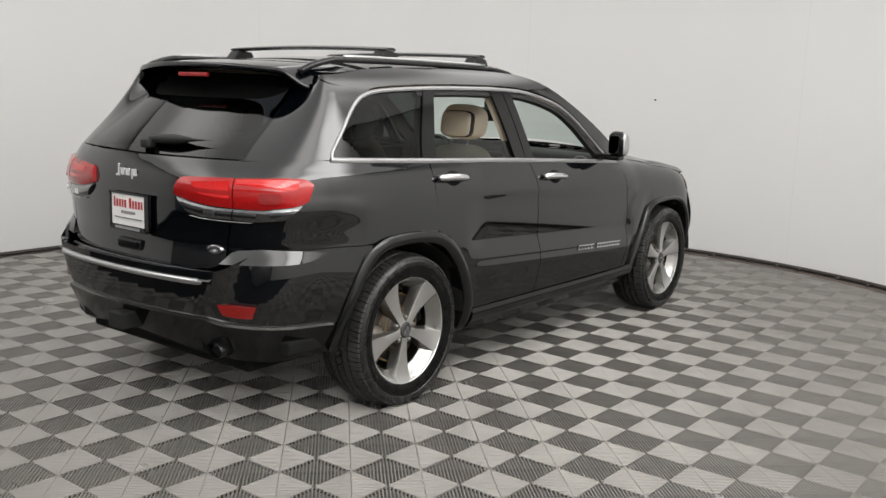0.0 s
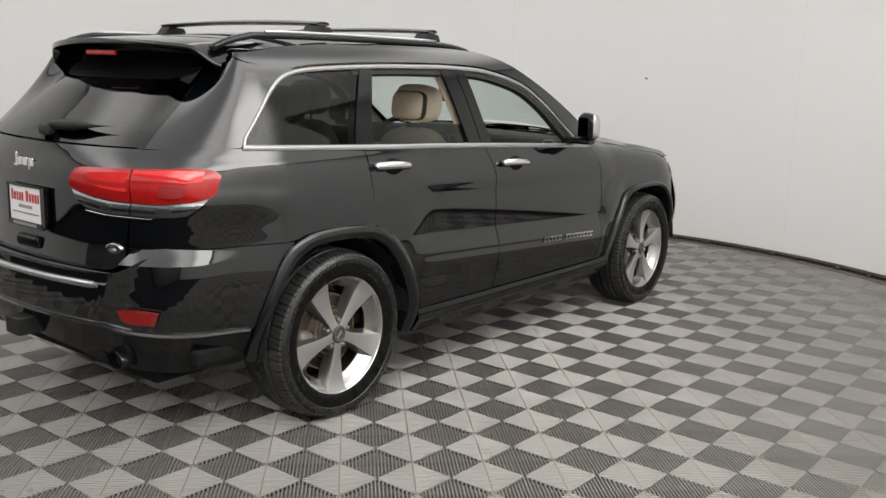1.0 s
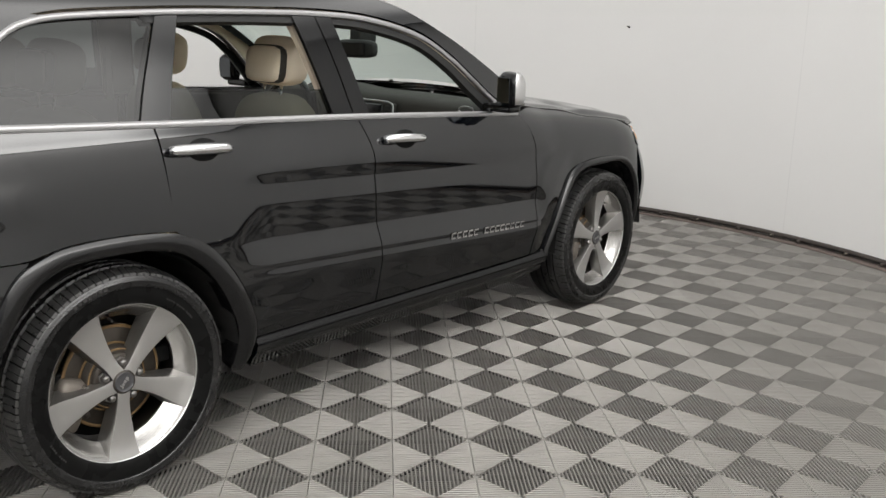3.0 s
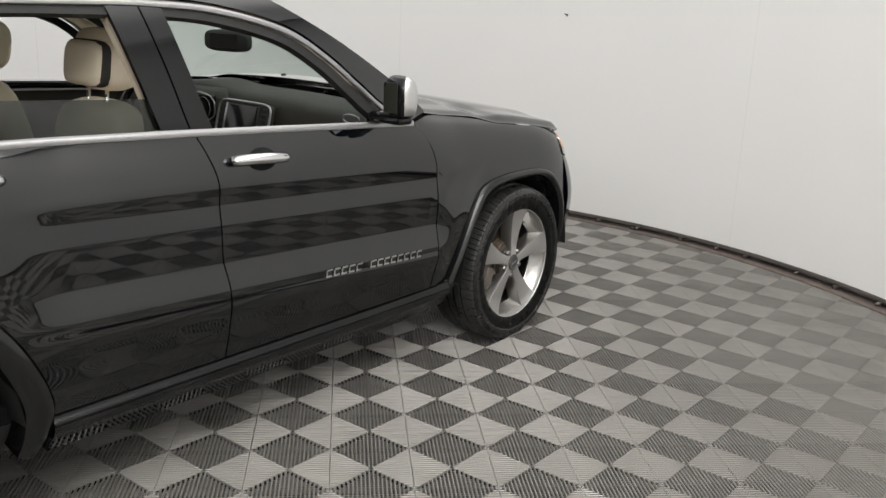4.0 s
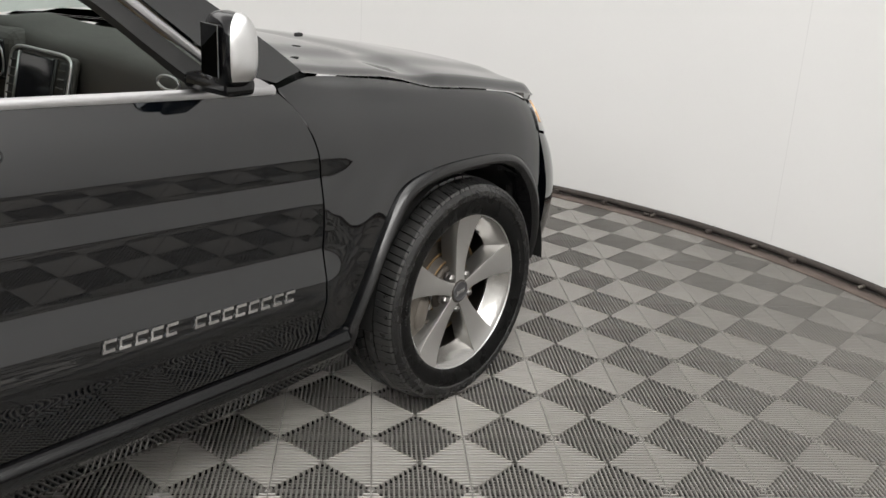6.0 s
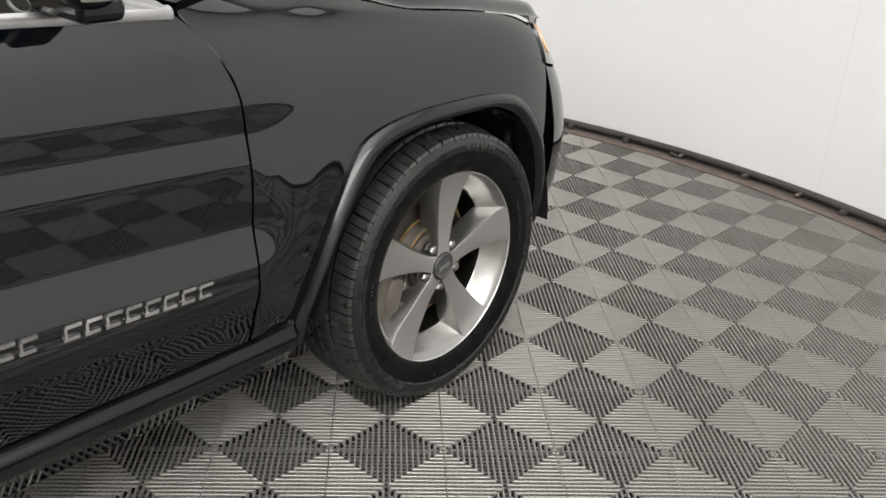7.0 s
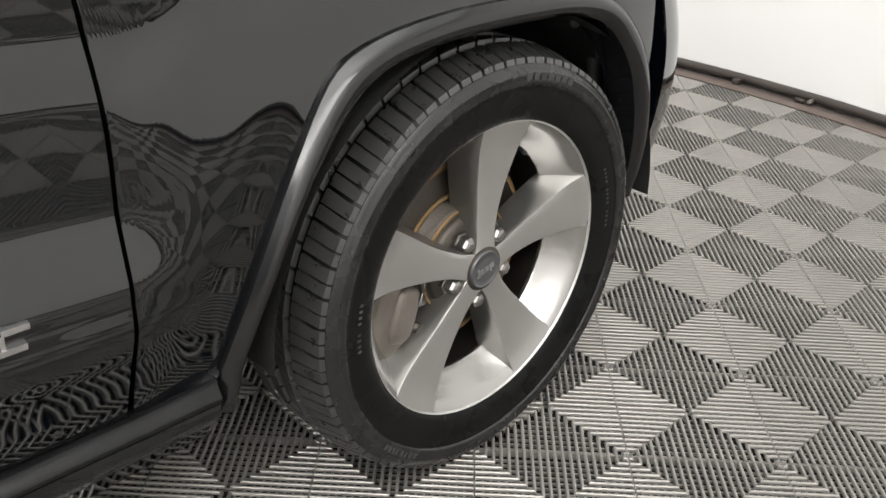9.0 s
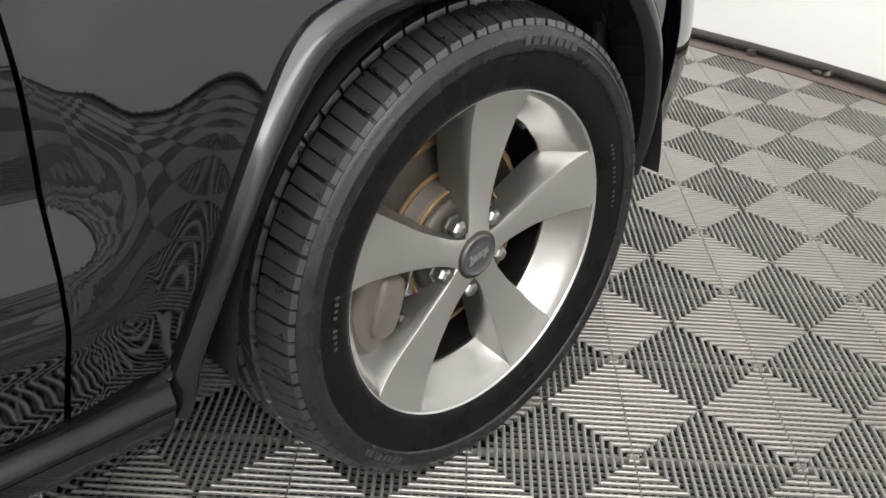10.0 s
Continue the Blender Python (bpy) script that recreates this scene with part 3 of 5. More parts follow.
A_GAP = [(2.145, 1.118), (2.20, 1.06), (2.25, 0.97), (2.272, 0.85), (2.279, 0.70), (2.275, 0.55), (2.265, 0.40)]
R_ARCH = [(-0.47, 0.36), (-0.452, 0.50), (-0.41, 0.66), (-0.345, 0.795), (-0.24, 0.855), (-0.12, 0.872), (0.05, 0.870), (0.20, 0.850), (0.31, 0.795), (0.40, 0.70), (0.475, 0.58), (0.525, 0.46), (0.53, 0.36), (0.49, 0.30)]
R_HOLE = [(-0.425, 0.36), (-0.41, 0.50), (-0.365, 0.64), (-0.30, 0.75), (-0.21, 0.803), (-0.11, 0.818), (0.04, 0.817), (0.165, 0.80), (0.26, 0.75), (0.34, 0.665), (0.405, 0.555), (0.445, 0.45), (0.445, 0.36), (0.43, 0.30)]
F_HOLE = [(2.418, 0.345), (2.428, 0.40), (2.457, 0.49), (2.518, 0.63), (2.592, 0.735), (2.665, 0.782), (2.775, 0.80), (2.914, 0.803), (3.045, 0.797), (3.13, 0.772), (3.19, 0.715), (3.235, 0.64), (3.27, 0.55), (3.288, 0.47), (3.288, 0.41)]
GAP = 0.0028


def cut(line, z):
    """Where a line of (s, z) passes the height z."""
    for (a, p), (b, q) in zip(line, line[1:]):
        if min(p, q) <= z <= max(p, q) and p != q:
            return a + (b - a) * (z - p) / (q - p)
    return line[0][0]


def shift(line, d):
    return [(s + d, z) for s, z in line]


ag = resample(A_GAP, 60)[::-1]
fender_edge = [(float(q[0]) + GAP, float(q[1])) for q in ag if q[1] >= 0.60] + [tuple(q) for q in resample([(2.165, 1.121), (2.30, 1.131), (2.5, 1.110), (2.68, 1.084), (2.80, 1.058), (3.0, 1.036), (3.15, 1.016), (3.25, 0.998), (3.36, 0.96)], 60)]
for side in (1, -1):
    # rear door: behind B, ahead of C; its lower rear corner follows the arch
    panel("rear_door", shift(C_GAP, GAP) + [(0.32, 0.79), (0.41, 0.70), (0.485, 0.58), (0.535, 0.46), (0.54, 0.40)],
                   shift(B_GAP, -GAP), 170, 40, PAINT, car, side)
    panel("front_door", shift(B_GAP, GAP), shift(A_GAP, -GAP), 170, 44, PAINT, car, side)
    panel("rear_quarter", [(-0.985, 0.836), (-0.80, 0.848), (-0.42, 0.848), (-0.30, 0.848), (-0.24, 0.860), (-0.12, 0.874), (0.05, 0.872), (0.20, 0.857)],
          [(-0.98, 1.218), (-0.75, 1.228), (-0.50, 1.228), (0.0, 1.209), (0.172, 1.201)], 70, 40, PAINT, car, side)
    panel("front_fender", [(2.271, 0.40), (2.396, 0.40), (2.424, 0.48), (2.488, 0.64), (2.563, 0.770), (2.640, 0.817), (2.765, 0.836), (2.914, 0.839), (3.06, 0.832), (3.163, 0.806), (3.233, 0.750), (3.30, 0.66)],
fender_edge, 90, 44, PAINT, car, side)
    # D pillar, from the rear glass to the quarter window
    panel("rear_pillar", [(-0.985, 1.222), (-0.985, 1.30), (-0.985, 1.42), (-0.985, 1.54), (-0.90, 1.598)],
          [(-0.485, 1.232), (-0.472, 1.278), (-0.368, 1.376), (-0.232, 1.490), (-0.10, 1.540)], 30, 20, PAINT, car, side)
    # side of the roof and the A pillar
    top = resample(DLO_TOP[4:], 70)
    panel("roof_side", [(s + 0.004, z + 0.012) for s, z in DLO_TOP[4:-1]] + [(2.16, 1.132)], [(-0.75, 1.601)] + ROOF_LINE, 80, 10, PAINT, car, side)
    # sill
    panel("side_sill", [(0.53, 0.372), (0.9, 0.372), (1.6, 0.372), (2.1, 0.372), (2.385, 0.374)], [(0.52, 0.285), (0.9, 0.278), (1.6, 0.278), (2.1, 0.278), (2.375, 0.300)],
          40, 12, PAINT, car, side, out=0.024, lip=0.05, bulge=lambda u, w: 0.004 * math.sin(math.pi * min(1, u * 2.2)) - 0.022 * max(0.0, u - 0.35))
    # the ledge between the doors' foot and the sill's edge
    panel("sill_trim", [(0.53, 0.396), (1.2, 0.394), (2.0, 0.392), (2.388, 0.398)], [(0.53, 0.374), (1.2, 0.374), (2.0, 0.374), (2.386, 0.376)], 40, 8, SILL_EDGE, car, side, out=0.006, lip=0.04,
          bulge=lambda u, w: 0.018 * ease(0.0, 0.8, u))
    # wheel arch mouldings, stout and rounded
    fl = lambda u, w: 0.020 * math.sin(math.pi * min(1.0, 0.12 + u * 0.80))
    panel("wheel_arch_trim", R_ARCH, R_HOLE, 70, 10, FLARE, car, side, out=0.006, lip=0.075, bulge=fl)
    panel("wheel_arch_trim", F_ARCH, F_HOLE, 70, 14, FLARE, car, side, out=0.004, lip=0.060, bulge=lambda u, w: 0.019 * math.sin(math.pi * min(1.0, 0.05 + u * 0.84)))
    # belt moulding and window surround in bright metal
    belt2 = [(s, z + 0.006) for s, z in BELT]
    panel("belt_trim", belt2, [(s, z - 0.016) for s, z in BELT], 60, 5, BRUSHED, car, side, out=0.003, lip=0.01, bulge=lambda u, w: 0.006 * math.sin(math.pi * u))
    panel("belt_trim_end", [(1.92, 1.148), (2.02, 1.158), (2.09, 1.150), (2.135, 1.124)], [(1.94, 1.134), (2.03, 1.129), (2.09, 1.126), (2.14, 1.118)], 12, 4, BRUSHED, car, side, out=0.006, lip=0.012)
    ins = []
    t = resample(DLO_TOP, 90)
    for k in range(90):
        d = t[min(k + 1, 89)] - t[max(k - 1, 0)]
        d /= np.linalg.norm(d)
        ins.append((t[k][0] + d[1] * 0.018, t[k][1] - d[0] * 0.018))
    panel("window_trim", t, ins, 90, 5, BRUSHED, car, side, out=0.003, lip=0.01, smooth=False, bulge=lambda u, w: 0.005 * math.sin(math.pi * u))
    # pillars between the windows, gloss black
    panel("door_pillar", [(0.135, 1.205), (0.20, 1.35), (0.30, 1.552)], [(0.245, 1.20), (0.30, 1.35), (0.385, 1.555)], 16, 6, BLACK_GLOSS, car, side, out=-0.002)
    panel("door_pillar", [(0.975, 1.172), (0.935, 1.35), (0.885, 1.558)], [(1.075, 1.168), (1.042, 1.35), (0.995, 1.558)], 16, 6, BLACK_GLOSS, car, side, out=-0.001)
    panel("door_pillar", [(1.082, 1.168), (1.049, 1.35), (1.002, 1.558)], [(1.165, 1.164), (1.125, 1.35), (1.08, 1.556)], 16, 6, BLACK_GLOSS, car, side, out=-0.001)
    # inner window frames
    panel("window_frame", [(0.24, 1.545), (0.6, 1.553), (0.89, 1.551)], [(0.25, 1.522), (0.6, 1.530), (0.90, 1.528)], 20, 4, PLASTIC, car, side, out=-0.008, lip=0.03)
    panel("window_frame", [(1.075, 1.549), (1.29, 1.53), (1.56, 1.466), (1.735, 1.368), (1.86, 1.265), (2.0, 1.152)], [(1.085, 1.525), (1.28, 1.506), (1.535, 1.443), (1.70, 1.348), (1.82, 1.245), (1.93, 1.15)], 40, 4, PLASTIC, car, side, out=-0.008, lip=0.03)
    # glass: the quarter pane and the half-lowered rear door pane
    q = panel("quarter_window", [(-0.47, 1.238), (-0.455, 1.28), (-0.37, 1.36), (-0.235, 1.475), (-0.14, 1.513), (0.0, 1.535), (0.29, 1.55)],
              [(-0.46, 1.234), (-0.35, 1.232), (-0.2, 1.226), (-0.1, 1.222), (0.0, 1.218), (0.08, 1.212), (0.14, 1.21)], 30, 12, QUARTER_GLASS, car, side, out=-0.010, lip=0.004)
    panel("door_window", [(0.225, 1.21), (0.5, 1.20), (0.98, 1.178)], [(0.275, 1.318), (0.55, 1.303), (0.955, 1.283)], 24, 8, TINT, car, side, out=-0.016, lip=0.004)


# ---- tail ----
def across(f_right, name, lines, cols, rows, mat, parent, out=0.0, lip=0.012, label="", bulge=None):
    """A panel over the whole width: from a line of (s, z) on the one side to its mirror image on the other."""
    a, b = lines
    full_a = [(s, z) for s, z in a]
    full_b = [(s, z) for s, z in b]
    ca, cb = resample(full_a, cols), resample(full_b, cols)
    rowsv = []
    for i in range(rows):
        u = i / (rows - 1)
        right = []
        for j in range(cols):
            s, z = ca[j] * (1 - u) + cb[j] * u
            o = out + (bulge(u, j / (cols - 1)) if bulge else 0.0)
            right.append((skin(s, z, o) if o else skin(s, z), skin(s, z, o - lip)))
        line = [(Vector((-p.x, p.y, p.z)), Vector((-q.x, q.y, q.z))) for p, q in right[:0:-1]] + right
        rowsv.append(line)
    n = 2 * cols - 1
    v = [p for r in rowsv for p, q in r]
    f = quads(rows, n)
    ring = [(0, j) for j in range(n)] + [(i, n - 1) for i in range(1, rows)] + [(rows - 1, j) for j in range(n - 2, -1, -1)] + [(i, 0) for i in range(rows - 2, 0, -1)]
    base = len(v)
    for i, j in ring:
        v += [rowsv[i][j][0].copy(), rowsv[i][j][1]]
    m = len(ring)
    for k in range(m):
        a0, a1 = base + 2 * k, base + 2 * ((k + 1) % m)
        f.append((a0, a0 + 1, a1 + 1, a1))
    if f_right:
        f = [t[::-1] for t in f]
    return part(name, v, f, mat, parent, label, True)


T = TAIL
tailgate = across(True, "tailgate", ([(T, 0.735), (T + 0.3, 0.735), (T + 0.55, 0.75), (T + 0.62, 0.80)], [(T, 1.215), (T + 0.3, 1.217), (T + 0.55, 1.219), (T + 0.655, 1.22)]), 26, 34, PAINT, car, label="black painted tailgate")
rear_window = across(True, "rear_window", ([(T, 1.222), (T + 0.3, 1.224), (T + 0.64, 1.225), (T + 0.668, 1.228)], [(T, 1.60), (T + 0.3, 1.597), (T + 0.60, 1.585), (T + 0.668, 1.575)]), 26, 24, REAR_GLASS, car, out=0.001, lip=0.006, label="dark tinted rear window")
# the body behind the lamps and under the glass, and the bumper
across(True, "rear_bumper", ([(T, 0.735), (T + 0.45, 0.735), (T + 0.62, 0.745), (T + 0.72, 0.80), (T + 0.80, 0.836), (-0.60, 0.843), (-0.295, 0.843)],
                                      [(T, 0.535), (T + 0.50, 0.535), (T + 0.58, 0.530), (T + 0.68, 0.508), (T + 0.80, 0.501), (-0.72, 0.499), (-0.60, 0.497), (-0.455, 0.495)]), 60, 22, PAINT, car,
                bulge=lambda u, w: 0.080 * (1 - ease(0.42, 0.62, w)) * (1 - 0.55 * u) + 0.004 * math.sin(math.pi * u) * ease(0.4, 0.6, w), lip=0.05, label="black painted rear bumper")
across(True, "bumper_valance", ([(T, 0.530), (T + 0.50, 0.530), (T + 0.58, 0.524), (T + 0.68, 0.502), (T + 0.80, 0.495), (-0.72, 0.492), (-0.60, 0.489), (-0.46, 0.487)],
                                          [(T, 0.40), (T + 0.30, 0.38), (T + 0.55, 0.345), (T + 0.80, 0.33), (-0.72, 0.325), (-0.60, 0.325), (-0.50, 0.33), (-0.47, 0.345)]), 50, 12, BLACK_GLOSS, car,
                 bulge=lambda u, w: (0.036 - 0.05 * u) * (1 - ease(0.5, 0.7, w)) + 0.002 - 0.02 * u, lip=0.05, label="gloss black lower valance")
across(True, "bumper_trim", ([(T, 0.541), (T + 0.50, 0.541), (T + 0.58, 0.536), (T + 0.68, 0.514), (T + 0.80, 0.507), (-0.72, 0.505), (-0.60, 0.503), (-0.47, 0.501)],
                             [(T, 0.529), (T + 0.50, 0.529), (T + 0.58, 0.524), (T + 0.68, 0.502), (T + 0.80, 0.495), (-0.72, 0.493), (-0.60, 0.491), (-0.47, 0.489)]), 50, 5, DARK_CHROME, car,
       bulge=lambda u, w: 0.036 * (1 - ease(0.40, 0.66, w)) + 0.010, lip=0.02)
# loading step on the bumper: ribbed top with a bright edge
step_v = []
cols = 40
for i in range(15):
    u = i / 14
    for j in range(2 * cols + 1):
        w = (j - cols) / cols
        s = T + abs(w) * 0.60
        p = skin(s, 0.735)
        q = skin(s, 0.735, 0.086)
        r = p * (1 - u) + q * u
        step_v.append(Vector((math.copysign(r.x, w), r.y, 0.734 + 0.004 * (i % 2) - 0.026 * u)))
step = part("bumper_step", step_v, [t[::-1] for t in quads(15, 2 * cols + 1)], STEP, car, "ribbed scuffed loading step")
edge = []
for j in range(2 * cols + 1):
    w = (j - cols) / cols
    q = skin(T + abs(w) * 0.61, 0.735, 0.082 - 0.05 * ease(0.85, 1.0, abs(w)))
    edge.append(Vector((math.copysign(q.x, w), q.y, 0.702 + 0.03 * max(0, abs(w) - 0.9) * 10 * 0.3)))
v, f = tube(edge, 0.011, 8, squash=1.3)
part("step_edge", v, f, SATIN, step, "bright metal edge")
# ledge of the bumper beside the tailgate
for side in (1, -1):
    panel("bumper_ledge", [(T + 0.66, 0.836), (T + 0.78, 0.846), (-0.82, 0.848), (-0.66, 0.842), (-0.52, 0.826)], [(T + 0.60, 0.772), (T + 0.74, 0.778), (-0.82, 0.780), (-0.66, 0.790), (-0.52, 0.818)], 24, 8, PAINT, car, side, out=0.002, lip=0.03,
          bulge=lambda u, w: 0.034 * u * math.sin(math.pi * (0.15 + 0.85 * w)))
    # lamps: red above, clear below, split where the tailgate begins
    lamp = panel("tail_lamp", [(T + 0.345, 1.132), (T + 0.38, 1.138), (T + 0.52, 1.144), (T + 0.645, 1.147)], [(T + 0.312, 1.060), (T + 0.40, 1.040), (T + 0.53, 1.026), (T + 0.645, 1.022)], 18, 10, RED, car, side, out=0.008, lip=0.03, label="red tail lamp lens", bulge=lambda u, w: 0.012 * math.sin(math.pi * u))
    panel("clear_lens", [(T + 0.33, 1.050), (T + 0.42, 1.032), (T + 0.54, 1.020), (T + 0.645, 1.018)], [(T + 0.40, 0.988), (T + 0.48, 0.975), (T + 0.56, 0.972), (T + 0.645, 0.972)], 18, 6, LENS_GREY, lamp, side, out=0.008, lip=0.03, label="clear ribbed lower lens", bulge=lambda u, w: 0.008 * math.sin(math.pi * u))
    lamp2 = panel("tail_lamp", [(T + 0.652, 1.147), (T + 0.78, 1.152), (-0.76, 1.156), (-0.655, 1.152), (-0.615, 1.13)], [(T + 0.652, 1.022), (T + 0.78, 1.022), (-0.80, 1.028), (-0.70, 1.040), (-0.645, 1.06)], 24, 10, RED, car, side, out=0.008, lip=0.03, label="red tail lamp lens", bulge=lambda u, w: 0.014 * math.sin(math.pi * u) * (1 - 0.6 * w))
    panel("lamp_chamber", [(T + 0.66, 1.140), (T + 0.78, 1.144), (-0.76, 1.147), (-0.68, 1.144)], [(T + 0.66, 1.092), (T + 0.78, 1.094), (-0.78, 1.100), (-0.69, 1.108)], 14, 6, RED_LIT, lamp2, side, out=0.0165, lip=0.008, label="brighter red lamp chamber")
    panel("lamp_chamber", [(-0.855, 1.086), (-0.835, 1.091), (-0.78, 1.091), (-0.755, 1.084)], [(-0.855, 1.052), (-0.835, 1.046), (-0.78, 1.048), (-0.760, 1.054)], 12, 6, RED_DEEP, lamp2, side, out=0.0195, lip=0.006, label="deep red lamp chamber")
    panel("lamp_chamber", [(T + 0.42, 1.120), (T + 0.52, 1.126), (T + 0.63, 1.130)], [(T + 0.47, 1.075), (T + 0.54, 1.066), (T + 0.63, 1.062)], 12, 6, RED_LIT, lamp, side, out=0.0195, lip=0.006, label="brighter red lamp chamber")
    for k in range(3):
        a0 = T + 0.50 + 0.13 * k
        panel("lamp_reflector", [(a0, 1.008), (a0 + 0.06, 1.008)], [(a0, 0.982), (a0 + 0.06, 0.982)], 6, 4, CHROME, lamp2 if k > 1 else lamp, side, out=0.0165, lip=0.006, label="bright reversing lamp reflector") if k != 1 else None
    panel("clear_lens", [(T + 0.652, 1.018), (T + 0.78, 1.018), (-0.80, 1.024), (-0.72, 1.034), (-0.67, 1.046)], [(T + 0.652, 0.972), (T + 0.76, 0.970), (-0.87, 0.970), (-0.80, 0.974), (-0.745, 0.982)], 20, 6, LENS_GREY, lamp2, side, out=0.008, lip=0.03, label="clear ribbed lower lens", bulge=lambda u, w: 0.008 * math.sin(math.pi * u))
    panel("lamp_trim", [(T + 0.41, 0.976), (T + 0.48, 0.970), (T + 0.56, 0.967), (T + 0.74, 0.966)], [(T + 0.42, 0.969), (T + 0.48, 0.963), (T + 0.56, 0.960), (T + 0.74, 0.960)], 24, 4, DARK_CHROME, car, side, out=0.003, lip=0.012, bulge=lambda u, w: 0.006 * math.sin(math.pi * u))
    panel("bumper_reflector", [(T + 0.625, 0.602), (T + 0.71, 0.603), (T + 0.80, 0.598)], [(T + 0.655, 0.556), (T + 0.72, 0.550), (T + 0.79, 0.550)], 12, 5, RED_DARK, car, side, out=0.030, lip=0.02, label="dark red bumper reflector")
    # round exhaust mouth
    v, f = lathe([(0.0, 0.043), (-0.002, 0.0455), (-0.006, 0.046), (-0.10, 0.046), (-0.10, 0.043), (0.0, 0.043)], 24)
    v = [Vector((side * 0.560 + y * 1.2, (-0.895 if side > 0 else -0.835) - a, 0.388 + z * 0.78)) for a, y, z in v]
    part("exhaust_tip", v, f, FLARE, car, "oval exhaust tip")
    v, f = lathe([(-0.03, 0.041), (-0.03, 0.001)], 24)
    part("exhaust_bore", [Vector((side * 0.560 + y * 1.2, (-0.895 if side > 0 else -0.835) - a, 0.388 + z * 0.78)) for a, y, z in v], f, DARK, car)
# tow hitch
part_bm("tow_hitch", rounded_box(0.11, 0.16, 0.075, 0.006, 2, Matrix.Translation((0.03, -0.96, 0.455))), PLASTIC, car, "square black tow hitch receiver")
part_bm("hitch_bar", rounded_box(0.95, 0.07, 0.06, 0.012, 2, Matrix.Translation((0.0, -0.86, 0.40))), DARK, car)
# spoiler
sp_v, sp_f = [], []
# rows run from the roof over the blade's back edge and under it; the ends droop along the rear pillars
SP = [[(-0.22, 1.640, 0.0), (-0.32, 1.636, 0.25), (-0.42, 1.630, 0.55), (-0.52, 1.622, 0.9), (-0.578, 1.616, 1.0)],
      [(-0.578, 1.616, 1.0), (-0.584, 1.612, 1.0), (-0.585, 1.597, 1.0), (-0.580, 1.592, 1.0)],
      [(-0.580, 1.592, 1.0), (-0.54, 1.588, 0.9), (-0.46, 1.580, 0.7), (-0.38, 1.582, 0.5), (-0.32, 1.586, 0.3)]]
for run in SP:
    base = len(sp_v)
    for dy, dz, q in run:
        for j in range(61):
            w = math.sin(math.pi / 2 * ((j - 30) / 30))
            a = abs(w)
            x = w * (0.690 - 0.035 * q)
            bow = 0.165 * a ** 2.6 * q
            droop = 0.060 * ease(0.80, 1.0, a) * q
            sp_v.append((x, dy + bow, dz + 0.034 * (1 - w * w) - droop))
    sp_f += quads(len(run), 61, base=base)
spoiler = part("roof_spoiler", sp_v, sp_f, PAINT, car, "black roof spoiler over the rear window")
part_bm("brake_light", rounded_box(0.22, 0.02, 0.022, 0.006, 2, Matrix.Translation((0.0, -0.556, 1.588))), RED, spoiler, "high red brake light")
# dark band along the top of the glass: the spoiler's reflection, painted on
across(True, "spoiler_reflection", ([(T, 1.598), (T + 0.3, 1.596), (T + 0.60, 1.588), (T + 0.655, 1.575)], [(T, 1.480), (T + 0.25, 1.480), (T + 0.50, 1.486), (T + 0.62, 1.515)]), 26, 6, SPOILER_MIRRORED, rear_window, out=0.003, lip=0.003, label="black band painted in for the spoiler's reflection")
# side fins of the spoiler, running down beside the glass
for side in (1, -1):
    panel("spoiler_fin", [(T + 0.54, 1.600), (T + 0.64, 1.598), (T + 0.76, 1.596)], [(T + 0.56, 1.535), (T + 0.64, 1.540), (T + 0.70, 1.552)], 8, 5, BLACK_GLOSS, spoiler, side, out=0.012, lip=0.02)
# rear wiper
wp = []
for k in range(13):
    u = k / 12
    q = skin(T + 0.03 + 0.42 * u, 1.266 + 0.012 * u, 0.026)
    wp.append(q)
v, f = tube(wp, [0.021 + 0.008 * math.sin(math.pi * min(1, u * 1.5)) - 0.020 * ease(0.4, 1, u) for u in [k / 12 for k in range(13)]], 8, squash=0.8)
wiper = part("rear_wiper", v, f, PLASTIC, car, "black rear wiper with a broad cover")
q0 = skin(T + 0.02, 1.25, 0.02)
part_bm("wiper_pivot", rounded_box(0.07, 0.05, 0.045, 0.015, 3, Matrix.Translation(q0)), PLASTIC, wiper)
# number plate with its frame, in a recess
y0 = skin(T, 0.97).y - 0.012
plate = part_bm("licence_plate", rounded_box(0.264, 0.006, 0.148, 0.01, 2, Matrix.Translation((0, y0, 0.955))), WHITE, car, "white dealer plate in a dark frame")
fr = bmesh.new()
for x, z, sx, sz in ((0, 0.872, 0.284, 0.024), (0, 1.034, 0.284, 0.008), (-0.137, 0.955, 0.008, 0.166), (0.148, 0.955, 0.030, 0.166)):
    bmesh.ops.create_cube(fr, size=1, matrix=Matrix.Translation((x, y0 - 0.003, z)) @ Matrix.Diagonal((sx, 0.012, sz, 1)))
part_bm("plate_frame", fr, BLACK_GLOSS, plate)
pr = bmesh.new()
xs = -0.113
for k, w in enumerate([0.018, 0.022, 0.019, 0.018, 0.020, 0.0, 0.026, 0.020, 0.022, 0.020, 0.018]):
    if w:
        big = 0.046 if k in (0, 6) else 0.036
        bmesh.ops.create_cube(pr, size=1, matrix=Matrix.Translation((xs + w * 0.44, y0 - 0.0045, 0.985 + (big - 0.036) / 2)) @ Matrix.Diagonal((w * 0.55, 0.003, big, 1)))
    xs += (w or 0.012) * 0.88 + 0.004
tagged(part_bm("plate_print", pr, PRINT_RED, plate), kind="stuff")
pr = bmesh.new()
